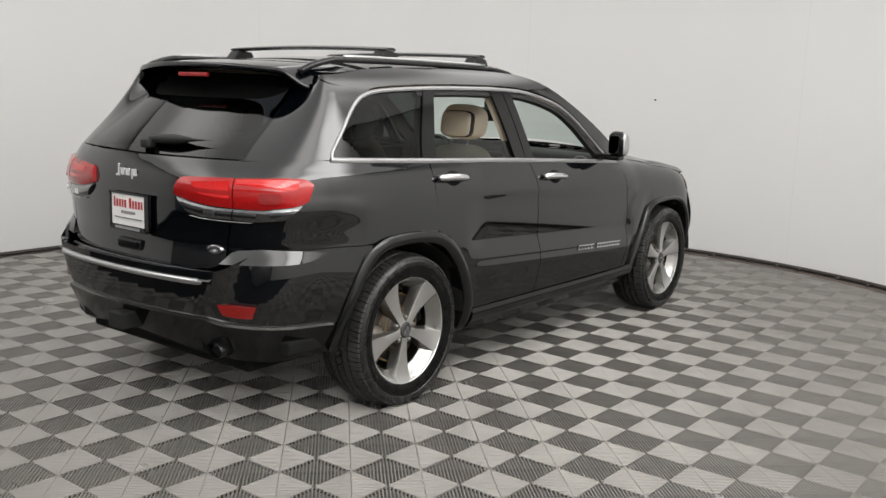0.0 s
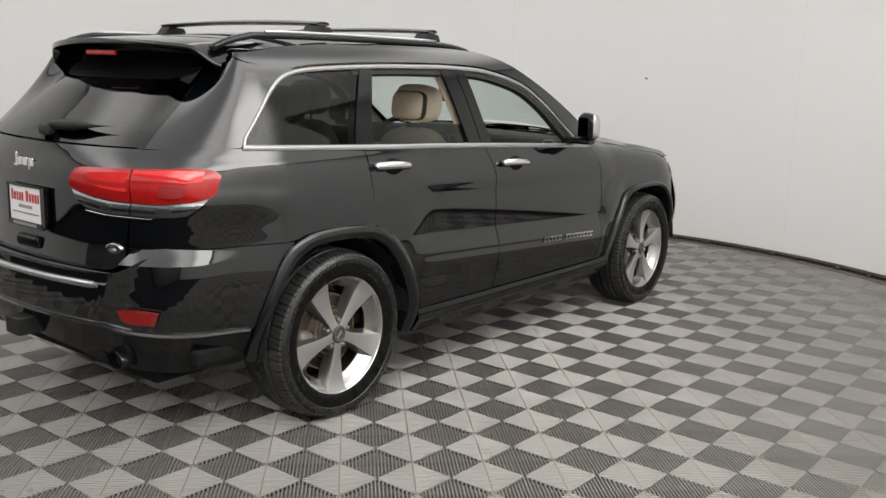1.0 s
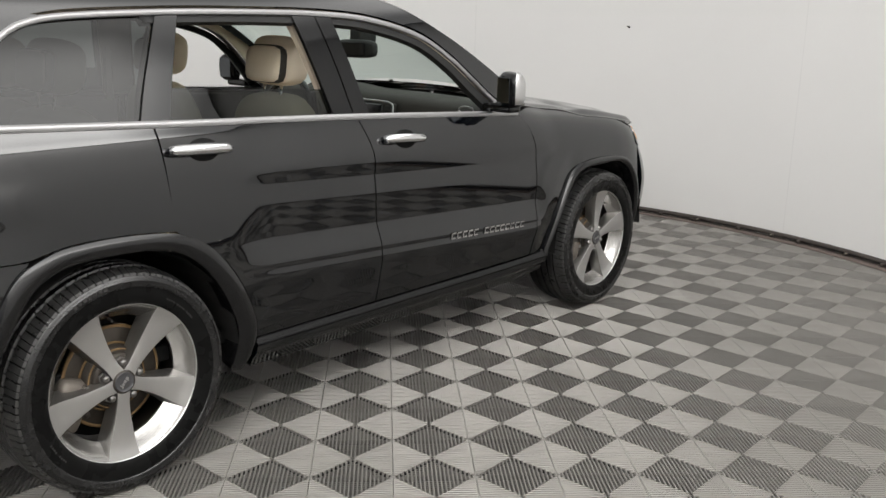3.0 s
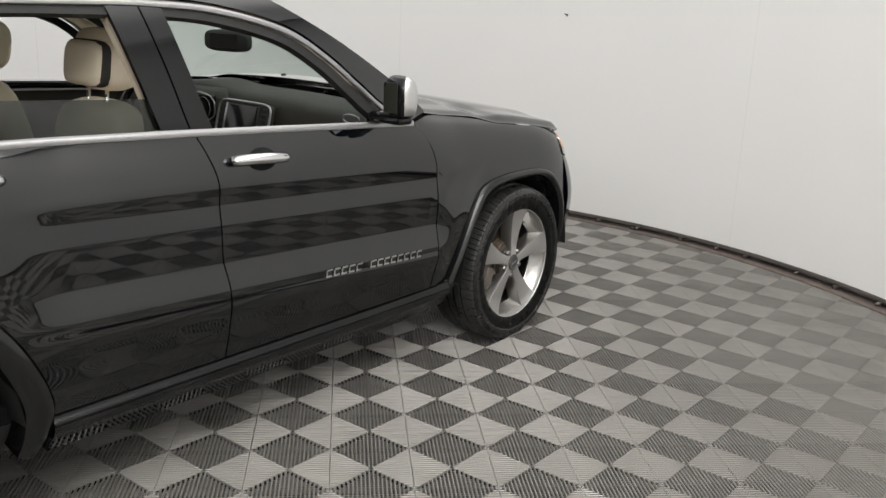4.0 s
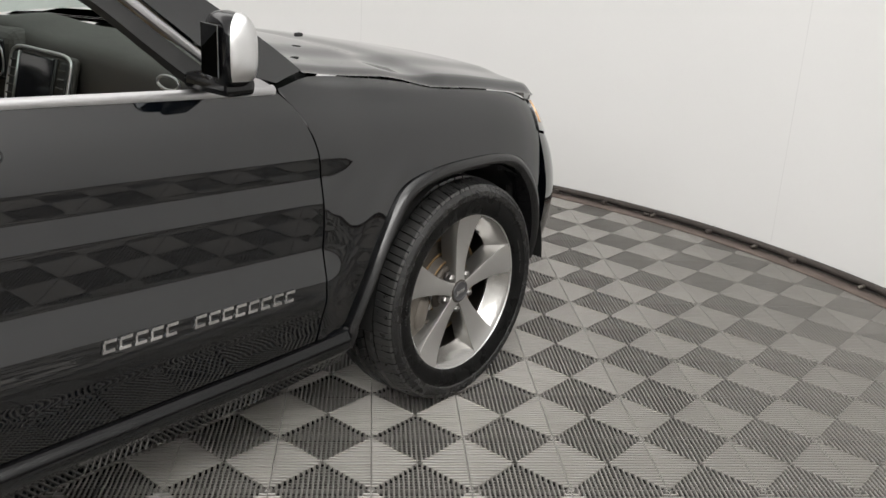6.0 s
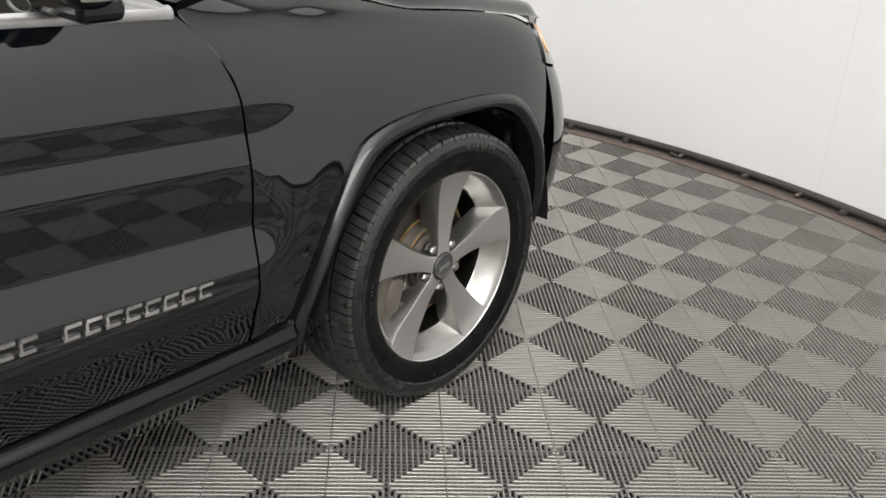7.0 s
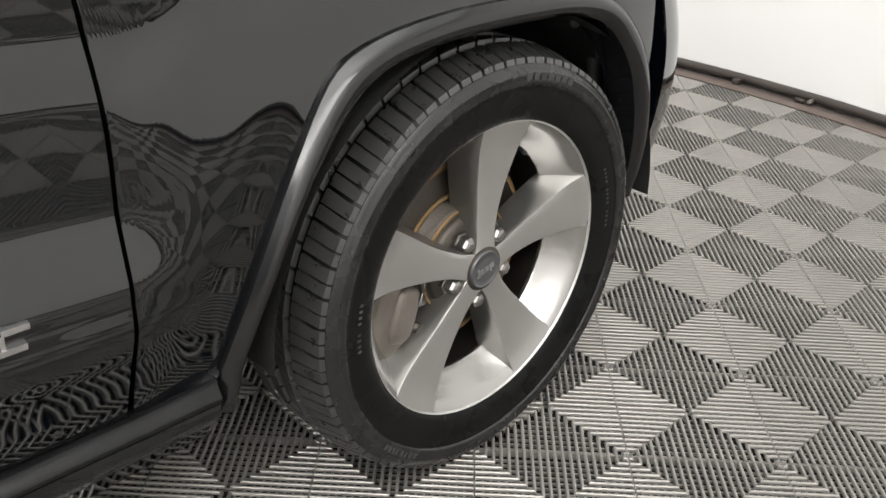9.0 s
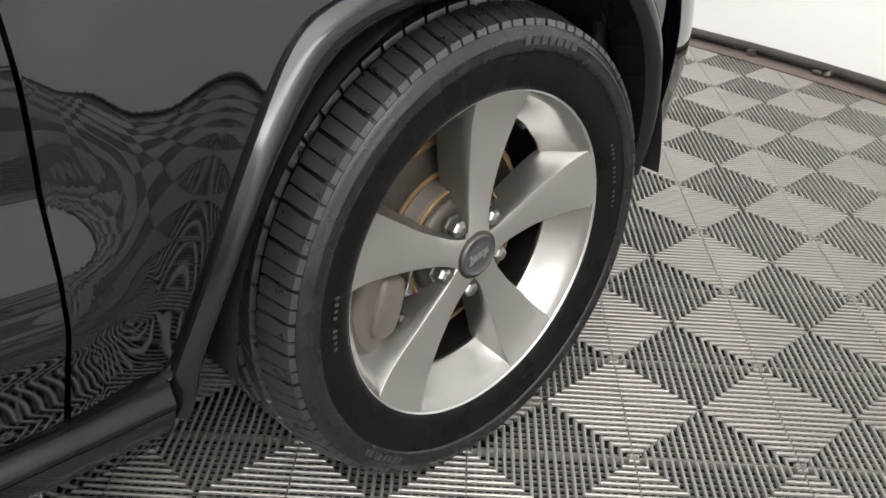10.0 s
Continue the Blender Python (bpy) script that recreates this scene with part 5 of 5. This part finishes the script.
def build_brake():
    """Disc, bell and caliper behind the spokes; the caliper sits towards -y."""
    b = new("brake", None)
    v, f = lathe([(0.020, 0.090), (0.020, 0.172), (0.017, 0.175), (-0.006, 0.175), (-0.009, 0.172), (-0.009, 0.09)], 72)
    part("brake_disc", v, f, STEEL, b, "worn steel brake disc")
    v, f = lathe([(0.021, 0.118), (0.024, 0.112), (0.046, 0.106), (0.052, 0.100), (0.053, 0.03)], 60)
    part("disc_bell", v, f, STEEL, b, "stained disc bell")
    for ra, rb, xx in ((0.112, 0.119, 0.0245), (0.098, 0.103, 0.0545)):
        v, f = lathe([(xx - 0.004, rb), (xx, rb - 0.001), (xx, ra), (xx - 0.004, ra)], 60)
        part("rust_ring", v, f, RUST, b, "rusty ring")
    v, f = lathe([(0.0205, 0.166), (0.0215, 0.1685), (0.0215, 0.173), (0.018, 0.1765)], 72)
    part("disc_edge", v, f, RUST, b, "rust ring on the disc edge")
    # dark disc added behind the brake to stop light through the wheel
    v, f = lathe([(-0.030, 0.02), (-0.030, 0.215), (-0.034, 0.22)], 60)
    part("light_block_plate", v, f, DARK, b)
    bm = pillow(0.115, 0.100, 0.185, 4.5, 14, Matrix.Translation((0.005, -0.165, -0.055)) @ Matrix.Rotation(radians(-16), 4, "X"))
    part_bm("caliper", bm, CALIPER, b, "dull grey cast brake caliper", True)
    bm = pillow(0.030, 0.055, 0.105, 4.0, 10, Matrix.Translation((0.056, -0.150, -0.052)) @ Matrix.Rotation(radians(-16), 4, "X"))
    part_bm("caliper_bridge", bm, CALIPER, b, "", True)
    for dz in (-0.045, 0.045):
        v, f = tube([(0.02, -0.118, -0.045 + dz), (0.066, -0.118, -0.045 + dz)], 0.011, 8)
        part("caliper_pin", v, f, STEEL, b)
    v, f = tube([(0.03, -0.11, 0.00), (0.068, -0.112, 0.002), (0.070, -0.114, -0.035), (0.050, -0.115, -0.05)], 0.006, 8)
    part("pad_spring", v, f, SATIN, b)
    return b


WX = 0.815
wheel = build_wheel()
brake = build_brake()
# the fifth of a turn at which each wheel rests, and the way it faces
for k, (sx, y, turn) in enumerate(((1, 2.915, -2.5), (1, 0.0, 36 - 4), (-1, 2.915, 20), (-1, 0.0, 50))):
    m = Matrix.Translation((sx * WX, y, 0.378)) @ Matrix.Rotation(0 if sx > 0 else math.pi, 4, "Z")
    w = wheel if k == 0 else copy_thing(wheel, m)
    w.matrix_basis = m @ Matrix.Rotation(radians(turn), 4, "X")
    w.parent = car
    tagged(w, "five-spoke alloy wheel with a black road tyre")
    b = brake if k == 0 else copy_thing(brake, m)
    b.matrix_basis = m @ (Matrix.Identity(4) if sx > 0 else Matrix.Rotation(math.pi, 4, "X") @ Matrix.Rotation(math.pi, 4, "X"))
    b.parent = car
    tagged(b, "disc brake behind the wheel")

# ---- wheel housings and underbody ----
for side in (1, -1):
    for y, r0 in ((2.915, 0.432), (0.0, 0.432)):
        v = []
        n = 40
        xs = [0.40, 0.42, 0.60, 0.80, 0.905, 0.936]
        for x in xs:
            for k in range(n + 1):
                t = math.pi * (0.01 + 1.0 * k / n)
                rr = r0 * (1 if x > 0.41 else 0.02) + 0.006 * math.sin(k * 1.9) * (0 if x > 0.9 else 1)
                v.append((side * x, y + rr * 1.03 * math.cos(t), 0.385 + rr * math.sin(t)))
        part("wheel_housing", v, quads(len(xs), n + 1), HOUSING, car, "dark felt wheel housing")
    # bits inside the front housing: a hose and clips
    v, f = tube([(side * 0.86, 3.24, 0.62), (side * 0.84, 3.255, 0.70), (side * 0.82, 3.20, 0.76), (side * 0.80, 3.10, 0.785)], 0.014, 8)
    part("housing_hose", v, f, PLASTIC, car)
    for yy, zz in ((3.13, 0.765), (3.21, 0.70), (3.26, 0.60), (3.285, 0.50)):
        v, f = lathe([(0.0, 0.012), (0.006, 0.010), (0.008, 0.001)], 12)
        part("housing_clip", [(side * (0.885 + p[0]), yy + p[1], zz + p[2]) for p in v], f, PLASTIC, car)
part_bm("underbody", rounded_box(1.24, 3.9, 0.10, 0.02, 2, Matrix.Translation((0, 1.2, 0.31))), DARK, car, "dark underbody")
part_bm("underbody", rounded_box(1.74, 1.80, 0.08, 0.02, 2, Matrix.Translation((0, 1.45, 0.30))), DARK, car, "dark underbody")
part_bm("fuel_tank", rounded_box(0.9, 0.7, 0.12, 0.03, 2, Matrix.Translation((0, -0.45, 0.37))), DARK, car)
for y in (0.0, 2.915):
    v, f = tube([(-0.74, y, 0.36), (0.74, y, 0.36)], 0.045, 12)
    part("axle", v, f, DARK, car)


# ---- cabin ----
def lining(name, a, b, cols, rows, mat, out, label=""):
    for side in (1, -1):
        panel(name, a, b, cols, rows, mat, car, side, out=out, lip=0.02, label=label)


lining("door_lining", [(0.24, 1.195), (0.6, 1.185), (1.06, 1.165)], [(0.45, 0.45), (0.7, 0.45), (1.14, 0.45)], 20, 10, DASH, -0.055, "dark door lining")
lining("door_lining", [(1.10, 1.165), (1.6, 1.145), (2.10, 1.12)], [(1.17, 0.45), (1.7, 0.45), (2.2, 0.45)], 20, 10, DASH, -0.055, "dark door lining")
lining("quarter_lining", [(-0.52, 1.225), (-0.2, 1.215), (0.17, 1.20)], [(-0.62, 0.90), (-0.2, 0.90), (0.18, 0.90)], 20, 8, DASH, -0.05)
lining("pillar_lining", [(-0.84, 1.24), (-0.84, 1.40), (-0.80, 1.54)], [(-0.50, 1.24), (-0.39, 1.37), (-0.12, 1.53)], 16, 8, LINING, -0.045, "beige pillar lining")
lining("pillar_lining", [(0.14, 1.205), (0.20, 1.35), (0.30, 1.55)], [(0.24, 1.20), (0.30, 1.35), (0.38, 1.55)], 12, 5, LINING, -0.04, "beige pillar lining")
lining("pillar_lining", [(0.985, 1.17), (0.945, 1.35), (0.895, 1.55)], [(1.155, 1.165), (1.115, 1.35), (1.07, 1.55)], 12, 5, LINING, -0.04, "beige pillar lining")
lining("roof_lining_edge", [(-0.12, 1.53), (0.36, 1.562), (1.03, 1.566), (1.3, 1.546), (1.575, 1.481), (1.75, 1.382), (1.88, 1.277), (2.08, 1.16)],
       [(-0.35, 1.60), (0.3, 1.645), (0.8, 1.65), (1.15, 1.642), (1.36, 1.60), (1.58, 1.52), (1.80, 1.415), (1.98, 1.30), (2.18, 1.175)], 50, 6, LINING, -0.032, "beige roof edge lining")
hl = [p + Vector((-0.03, 0, -0.035)) for p in top]
spanned("headlining", hl, 15, [0.04] * len(hl), [0.0] * len(hl), LINING, car, "beige cloth headlining")
part_bm("cabin_floor", rounded_box(1.66, 2.9, 0.06, 0.01, 2, Matrix.Translation((0, 0.75, 0.40))), DARK, car, "dark carpeted floor")
part_bm("load_floor", rounded_box(1.15, 0.75, 0.06, 0.01, 2, Matrix.Translation((0, -0.45, 0.82))), DARK, car, "dark load floor")
part_bm("bulkhead", rounded_box(1.60, 0.05, 0.70, 0.01, 2, Matrix.Translation((0, 2.32, 0.78))), DARK, car)


def headrest(x, y, z, seat, w=0.27, h=0.20):
    """A wrapped cushion with a harder shell let into its back, on two posts."""
    tilt = Matrix.Translation((x, y, z)) @ Matrix.Rotation(radians(-8), 4, "X")
    bm = pillow(w, 0.135, h, 3.6, 18)
    for p in bm.verts:
        # the cheeks come forward, the middle of the face is hollow
        p.co.y += 0.030 * (abs(p.co.x) / (w / 2)) ** 2 + (0.012 * (1 - (2 * p.co.x / w) ** 2) if p.co.y < 0 else -0.010 * (1 - (2 * p.co.x / w) ** 2))
    bmesh.ops.transform(bm, matrix=tilt, verts=bm.verts)
    rest = part_bm("headrest", bm, LEATHER, seat, "padded beige leather headrest", True)
    part_bm("headrest_seam", pillow(w * 0.80, 0.050, h * 0.76, 5.0, 14, tilt @ Matrix.Translation((0, -0.044, -0.018))), DASH, rest, "dark seam round the shell", True)
    part_bm("headrest_shell", pillow(w * 0.76, 0.060, h * 0.72, 5.0, 14, tilt @ Matrix.Translation((0, -0.050, -0.020))), LEATHER, rest, "", True)
    for dx in (-0.055, 0.055):
        v, f = tube([(x + dx, y - 0.015, z - h / 2 + 0.02), (x + dx, y - 0.03, z - h / 2 - 0.12)], 0.0065, 8)
        part("headrest_post", v, f, CHROME, seat, "chrome post")


def seat(x, y, front):
    s = new("front_seat" if front else "rear_seat", None)
    s.parent = car
    tagged(s, "beige leather seat with a padded headrest")
    w = 0.54 if front else 0.60
    bm = pillow(w, 0.52, 0.20, 4.0, 18, Matrix.Translation((x, y + 0.30, 0.66))) if front else pillow(w, 0.50, 0.16, 4.0, 18, Matrix.Translation((x, y + 0.52, 0.76)))
    part_bm("cushion", bm, LEATHER, s, "beige leather cushion", True)
    low, hgt = (0.66, 0.575) if front else (0.84, 0.39)
    bm = pillow(w, 0.17, hgt, 4.2, 20, Matrix.Translation((x, y + 0.03, low + hgt / 2)) @ Matrix.Rotation(radians(8), 4, "X"))
    for p in bm.verts:
        u = (p.co.z - 0.66) / 0.57
        p.co.x = x + (p.co.x - x) * (1 - 0.22 * ease(0.55, 1.0, u))
    part_bm("backrest", bm, LEATHER, s, "beige leather backrest", True)
    headrest(x, y + 0.01, 1.368, s, 0.285 if front else 0.26, 0.205 if front else 0.19)
    return s


for x in (0.43, -0.43):
    seat(x, 1.045, True)
for x in (0.42, -0.42, 0.0):
    s = seat(x, 0.07, False)
# belt strap on the B pillar
for side in (1, -1):
    v, f = tube([(side * 0.765, 0.99, 1.46), (side * 0.775, 0.985, 1.30), (side * 0.79, 0.99, 1.12)], 0.020, 6, squash=0.15)
    part("seat_belt", v, f, LINING, car, "beige seat belt")
# dashboard
dv = []
for i, (y, z) in enumerate([(2.22, 1.135), (2.16, 1.152), (2.08, 1.158), (2.00, 1.152), (1.975, 1.135), (1.960, 1.11), (1.965, 1.02), (1.975, 0.95), (1.98, 0.80), (2.0, 0.60)]):
    for j in range(33):
        w = 2 * j / 32 - 1
        bump = 0.028 * math.exp(-((w * 0.80 + 0.28) / 0.17) ** 2) if i in (2, 3, 4) else 0
        dv.append((0.80 * w, y + 0.14 * (1 - w * w) * (1 if i < 3 else 0.3) - 0.03 * bump * 10, z + bump + 0.012 * (1 - w * w)))
part("dashboard", dv, quads(10, 33), DASH, car, "dark grained dashboard")
# centre display with a bright surround and upright vents
DM = Matrix.Translation((0.07, 1.968, 1.035)) @ Matrix.Rotation(radians(-14), 4, "X")
disp = part_bm("centre_display", rounded_box(0.345, 0.03, 0.185, 0.03, 3, DM), DASH, car, "centre console with a display")
part_bm("display_glass", rounded_box(0.20, 0.012, 0.15, 0.006, 2, DM @ Matrix.Translation((-0.010, -0.017, 0.004))), SCREEN, disp, "dark display")
ring = []
for k in range(60):
    t = 2 * math.pi * k / 60
    ring.append(DM @ Vector((0.172 * math.copysign(abs(math.cos(t)) ** 0.3, math.cos(t)), -0.016, 0.094 * math.copysign(abs(math.sin(t)) ** 0.3, math.sin(t)))))
v, f = tube(ring, 0.0055, 8, closed=True)
part("display_surround", v, f, BRUSHED, disp, "satin silver surround")
for dx in (-0.116, 0.098):
    v, f = tube([DM @ Vector((dx, -0.020, -0.075)), DM @ Vector((dx, -0.022, 0.0)), DM @ Vector((dx, -0.020, 0.080))], 0.0045, 8)
    part("display_bar", v, f, BRUSHED if dx < 0 else PLASTIC, disp)
for dx in (-0.142, 0.134):
    vent = part_bm("air_vent", rounded_box(0.040, 0.02, 0.15, 0.006, 2, DM @ Matrix.Translation((dx, -0.010, 0.0))), PLASTIC, disp)
    for k in range(5):
        part_bm("vent_slat", rounded_box(0.034, 0.010, 0.006, 0.002, 1, DM @ Matrix.Translation((dx, -0.021, -0.05 + 0.025 * k))), DASH, vent)
# small side vent
ring = [Vector((0.745 + 0.045 * math.cos(t), 1.94, 1.132 + 0.017 * math.sin(t))) for t in np.linspace(0, 2 * math.pi, 25)[:-1]]
v, f = tube(ring, 0.004, 8, closed=True)
part("side_vent", v, f, BRUSHED, car, "silver ring of the side vent")
# instruments under a hood with a thin bright outline
bm = rounded_box(0.36, 0.16, 0.17, 0.06, 5, Matrix.Translation((-0.26, 2.03, 1.085)))
inst = part_bm("gauge_panel", bm, DASH, car, "hooded instrument cluster")
part_bm("cluster_face", rounded_box(0.30, 0.012, 0.115, 0.05, 4, Matrix.Translation((-0.26, 1.9485, 1.085))), SCREEN, inst, "dark instrument face")
ring = [Vector((-0.26 + 0.155 * math.copysign(abs(math.cos(t)) ** 0.6, math.cos(t)), 1.942, 1.085 + 0.064 * math.copysign(abs(math.sin(t)) ** 0.7, math.sin(t)))) for t in np.linspace(0, 2 * math.pi, 49)[:-1]]
v, f = tube(ring, 0.003, 8, closed=True)
part("cluster_outline", v, f, BRUSHED, inst, "thin bright outline")
for dx in (-0.075, 0.075):
    ring = [Vector((-0.26 + dx + 0.048 * math.cos(t), 1.940, 1.080 + 0.048 * math.sin(t))) for t in np.linspace(0, 2 * math.pi, 29)[:-1]]
    v, f = tube(ring, 0.002, 6, closed=True)
    part("dial_ring", v, f, DARK_CHROME, inst, "thin dial ring")
# steering wheel
sw = new("steering_wheel", None)
sw.parent = car
tagged(sw, "dark leather steering wheel")
M = Matrix.Translation((-0.35, 1.74, 1.05)) @ Matrix.Rotation(radians(-22), 4, "X")
ring = [M @ Vector((0.185 * math.cos(t), 0, 0.185 * math.sin(t))) for t in np.linspace(0, 2 * math.pi, 41)[:-1]]
v, f = tube(ring, 0.018, 10, closed=True)
part("wheel_rim", v, f, FLARE, sw, "black leather rim")
part_bm("wheel_hub", pillow(0.17, 0.06, 0.14, 3.5, 12, M), DASH, sw, "", True)
for a in (0, math.pi, -math.pi / 2):
    v, f = tube([M @ Vector((0.06 * math.cos(a), 0, 0.06 * math.sin(a))), M @ Vector((0.18 * math.cos(a), 0, 0.18 * math.sin(a)))], 0.014, 8)
    part("wheel_spoke", v, f, SATIN, sw)
# inner mirror on its stalk, with the sensor box
im = part_bm("inner_mirror", pillow(0.25, 0.045, 0.092, 4.0, 14, Matrix.Translation((0.03, 1.915, 1.392)) @ Matrix.Rotation(radians(10), 4, "Z")), PLASTIC, car, "black inner mirror on a stalk", True)
part_bm("mirror_glass", rounded_box(0.15, 0.003, 0.062, 0.0014, 2, Matrix.Translation((0.026, 1.8915, 1.392)) @ Matrix.Rotation(radians(10), 4, "Z")), SCREEN, im)
part_bm("sensor_box", rounded_box(0.10, 0.12, 0.09, 0.025, 3, Matrix.Translation((0.0, 1.99, 1.455))), PLASTIC, im)
part_bm("console", rounded_box(0.24, 0.9, 0.28, 0.04, 3, Matrix.Translation((0, 1.45, 0.62))), DASH, car, "dark centre console")
# grab handle and sun visors
for side in (1, -1):
    part_bm("sun_visor", rounded_box(0.36, 0.15, 0.02, 0.008, 2, Matrix.Translation((side * 0.36, 1.52, 1.60)) @ Matrix.Rotation(radians(-24), 4, "X")), LINING, car, "beige sun visor")
    v, f = tube([(side * 0.665, 0.56, 1.575), (side * 0.655, 0.58, 1.545), (side * 0.655, 0.72, 1.545), (side * 0.665, 0.74, 1.575)], 0.009, 8)
    part("grab_handle", v, f, LINING, car)


# ---- wall foot and fittings ----
def on_arc(a, r=0.0, z=0.0):
    return Vector((CX + (RAD + r) * math.cos(a), CY + (RAD + r) * math.sin(a), z))


foot = [(CX + (RAD - 0.003) * math.cos(math.pi * k / 160), CY + (RAD - 0.003) * math.sin(math.pi * k / 160)) for k in range(161)] + [(CX - RAD + 0.003, -6.2)]
base = wall_band("baseboard", [(x, y) for x, y in foot], 0.010, 0.040, -0.024, BASE)
tagged(base, "dark brown foot rail along the curved wall", "baseboard", kind="structure")
lip_line = [(CX + (RAD - 0.031) * math.cos(math.pi * k / 160), CY + (RAD - 0.031) * math.sin(math.pi * k / 160)) for k in range(161)]
dust = wall_band("trim", lip_line, 0.0005, 0.004, -0.10, DUST)
tagged(dust, "dusty brown floor edge strip", "trim", kind="structure")
# small fixings that hold the rail down
for k, a in enumerate((0.93, 1.02, 1.10, 1.175, 1.275, 1.333, 1.405, 1.495, 1.577, 1.66, 1.75, 2.3, 2.4)):
    b = new("rail_clip", None)
    p = on_arc(a, -0.060)
    b.matrix_world = Matrix.Translation(p + Vector((0, 0, 0.004))) @ Matrix.Rotation(a, 4, "Z")
    tagged(b, "small metal clip on the foot rail", "clip", "foot rail clips")
    if k in (1, 3, 5, 7):
        v, f = tube([(0.025, 0, 0.014), (-0.012, 0, 0.014)], [0.011, 0.009], 10)
        part("clip_body", v, f, CALIPER, b)
        if k == 7:
            v, f = tube([(0.0, 0.022, 0.011), (0.0, 0.060, 0.011)], 0.009, 8)
            part("clip_screw", v, f, BASE, b)
    else:
        part_bm("clip_body", rounded_box(0.034, 0.028, 0.022, 0.004, 2, Matrix.Translation((0.01, 0, 0.012))), BASE, b)
# a small dark hook on the wall
hk = new("wall_hook", None)
hk.matrix_world = Matrix.Translation(on_arc(1.68, 0.0, 1.51)) @ Matrix.Rotation(1.68, 4, "Z")
tagged(hk, "tiny dark metal hook fixed on the white wall", "hook")
v, f = tube([(0.0, 0, 0.0), (-0.012, 0, 0.0), (-0.016, 0.006, 0.003), (-0.016, 0.014, 0.008)], 0.004, 8)
part("hook_pin", v, f, DARK, hk)
v, f = tube([(-0.001, 0, 0.0), (-0.004, 0, 0.0)], 0.008, 10)
part("hook_plate", v, f, DARK, hk)
# upright joints between the wall panels
for i, a in enumerate((0.62, 1.318, 2.014, 2.71)):
    p, q = on_arc(a, -0.0012, 0.055), on_arc(a, -0.0012, HIGH - 0.01)
    t = Vector((-math.sin(a), math.cos(a), 0)) * 0.0016
    n = Vector((math.cos(a), math.sin(a), 0)) * 0.006
    v = [p - t, p + t, q + t, q - t, p - t + n, p + t + n, q + t + n, q - t + n]
    j = mesh_object("wall_joint", v, [(0, 1, 2, 3), (7, 6, 5, 4), (0, 4, 5, 1), (3, 2, 6, 7)], JOINT)
    tagged(j, "faint upright joint between wall panels", "trim", kind="structure")
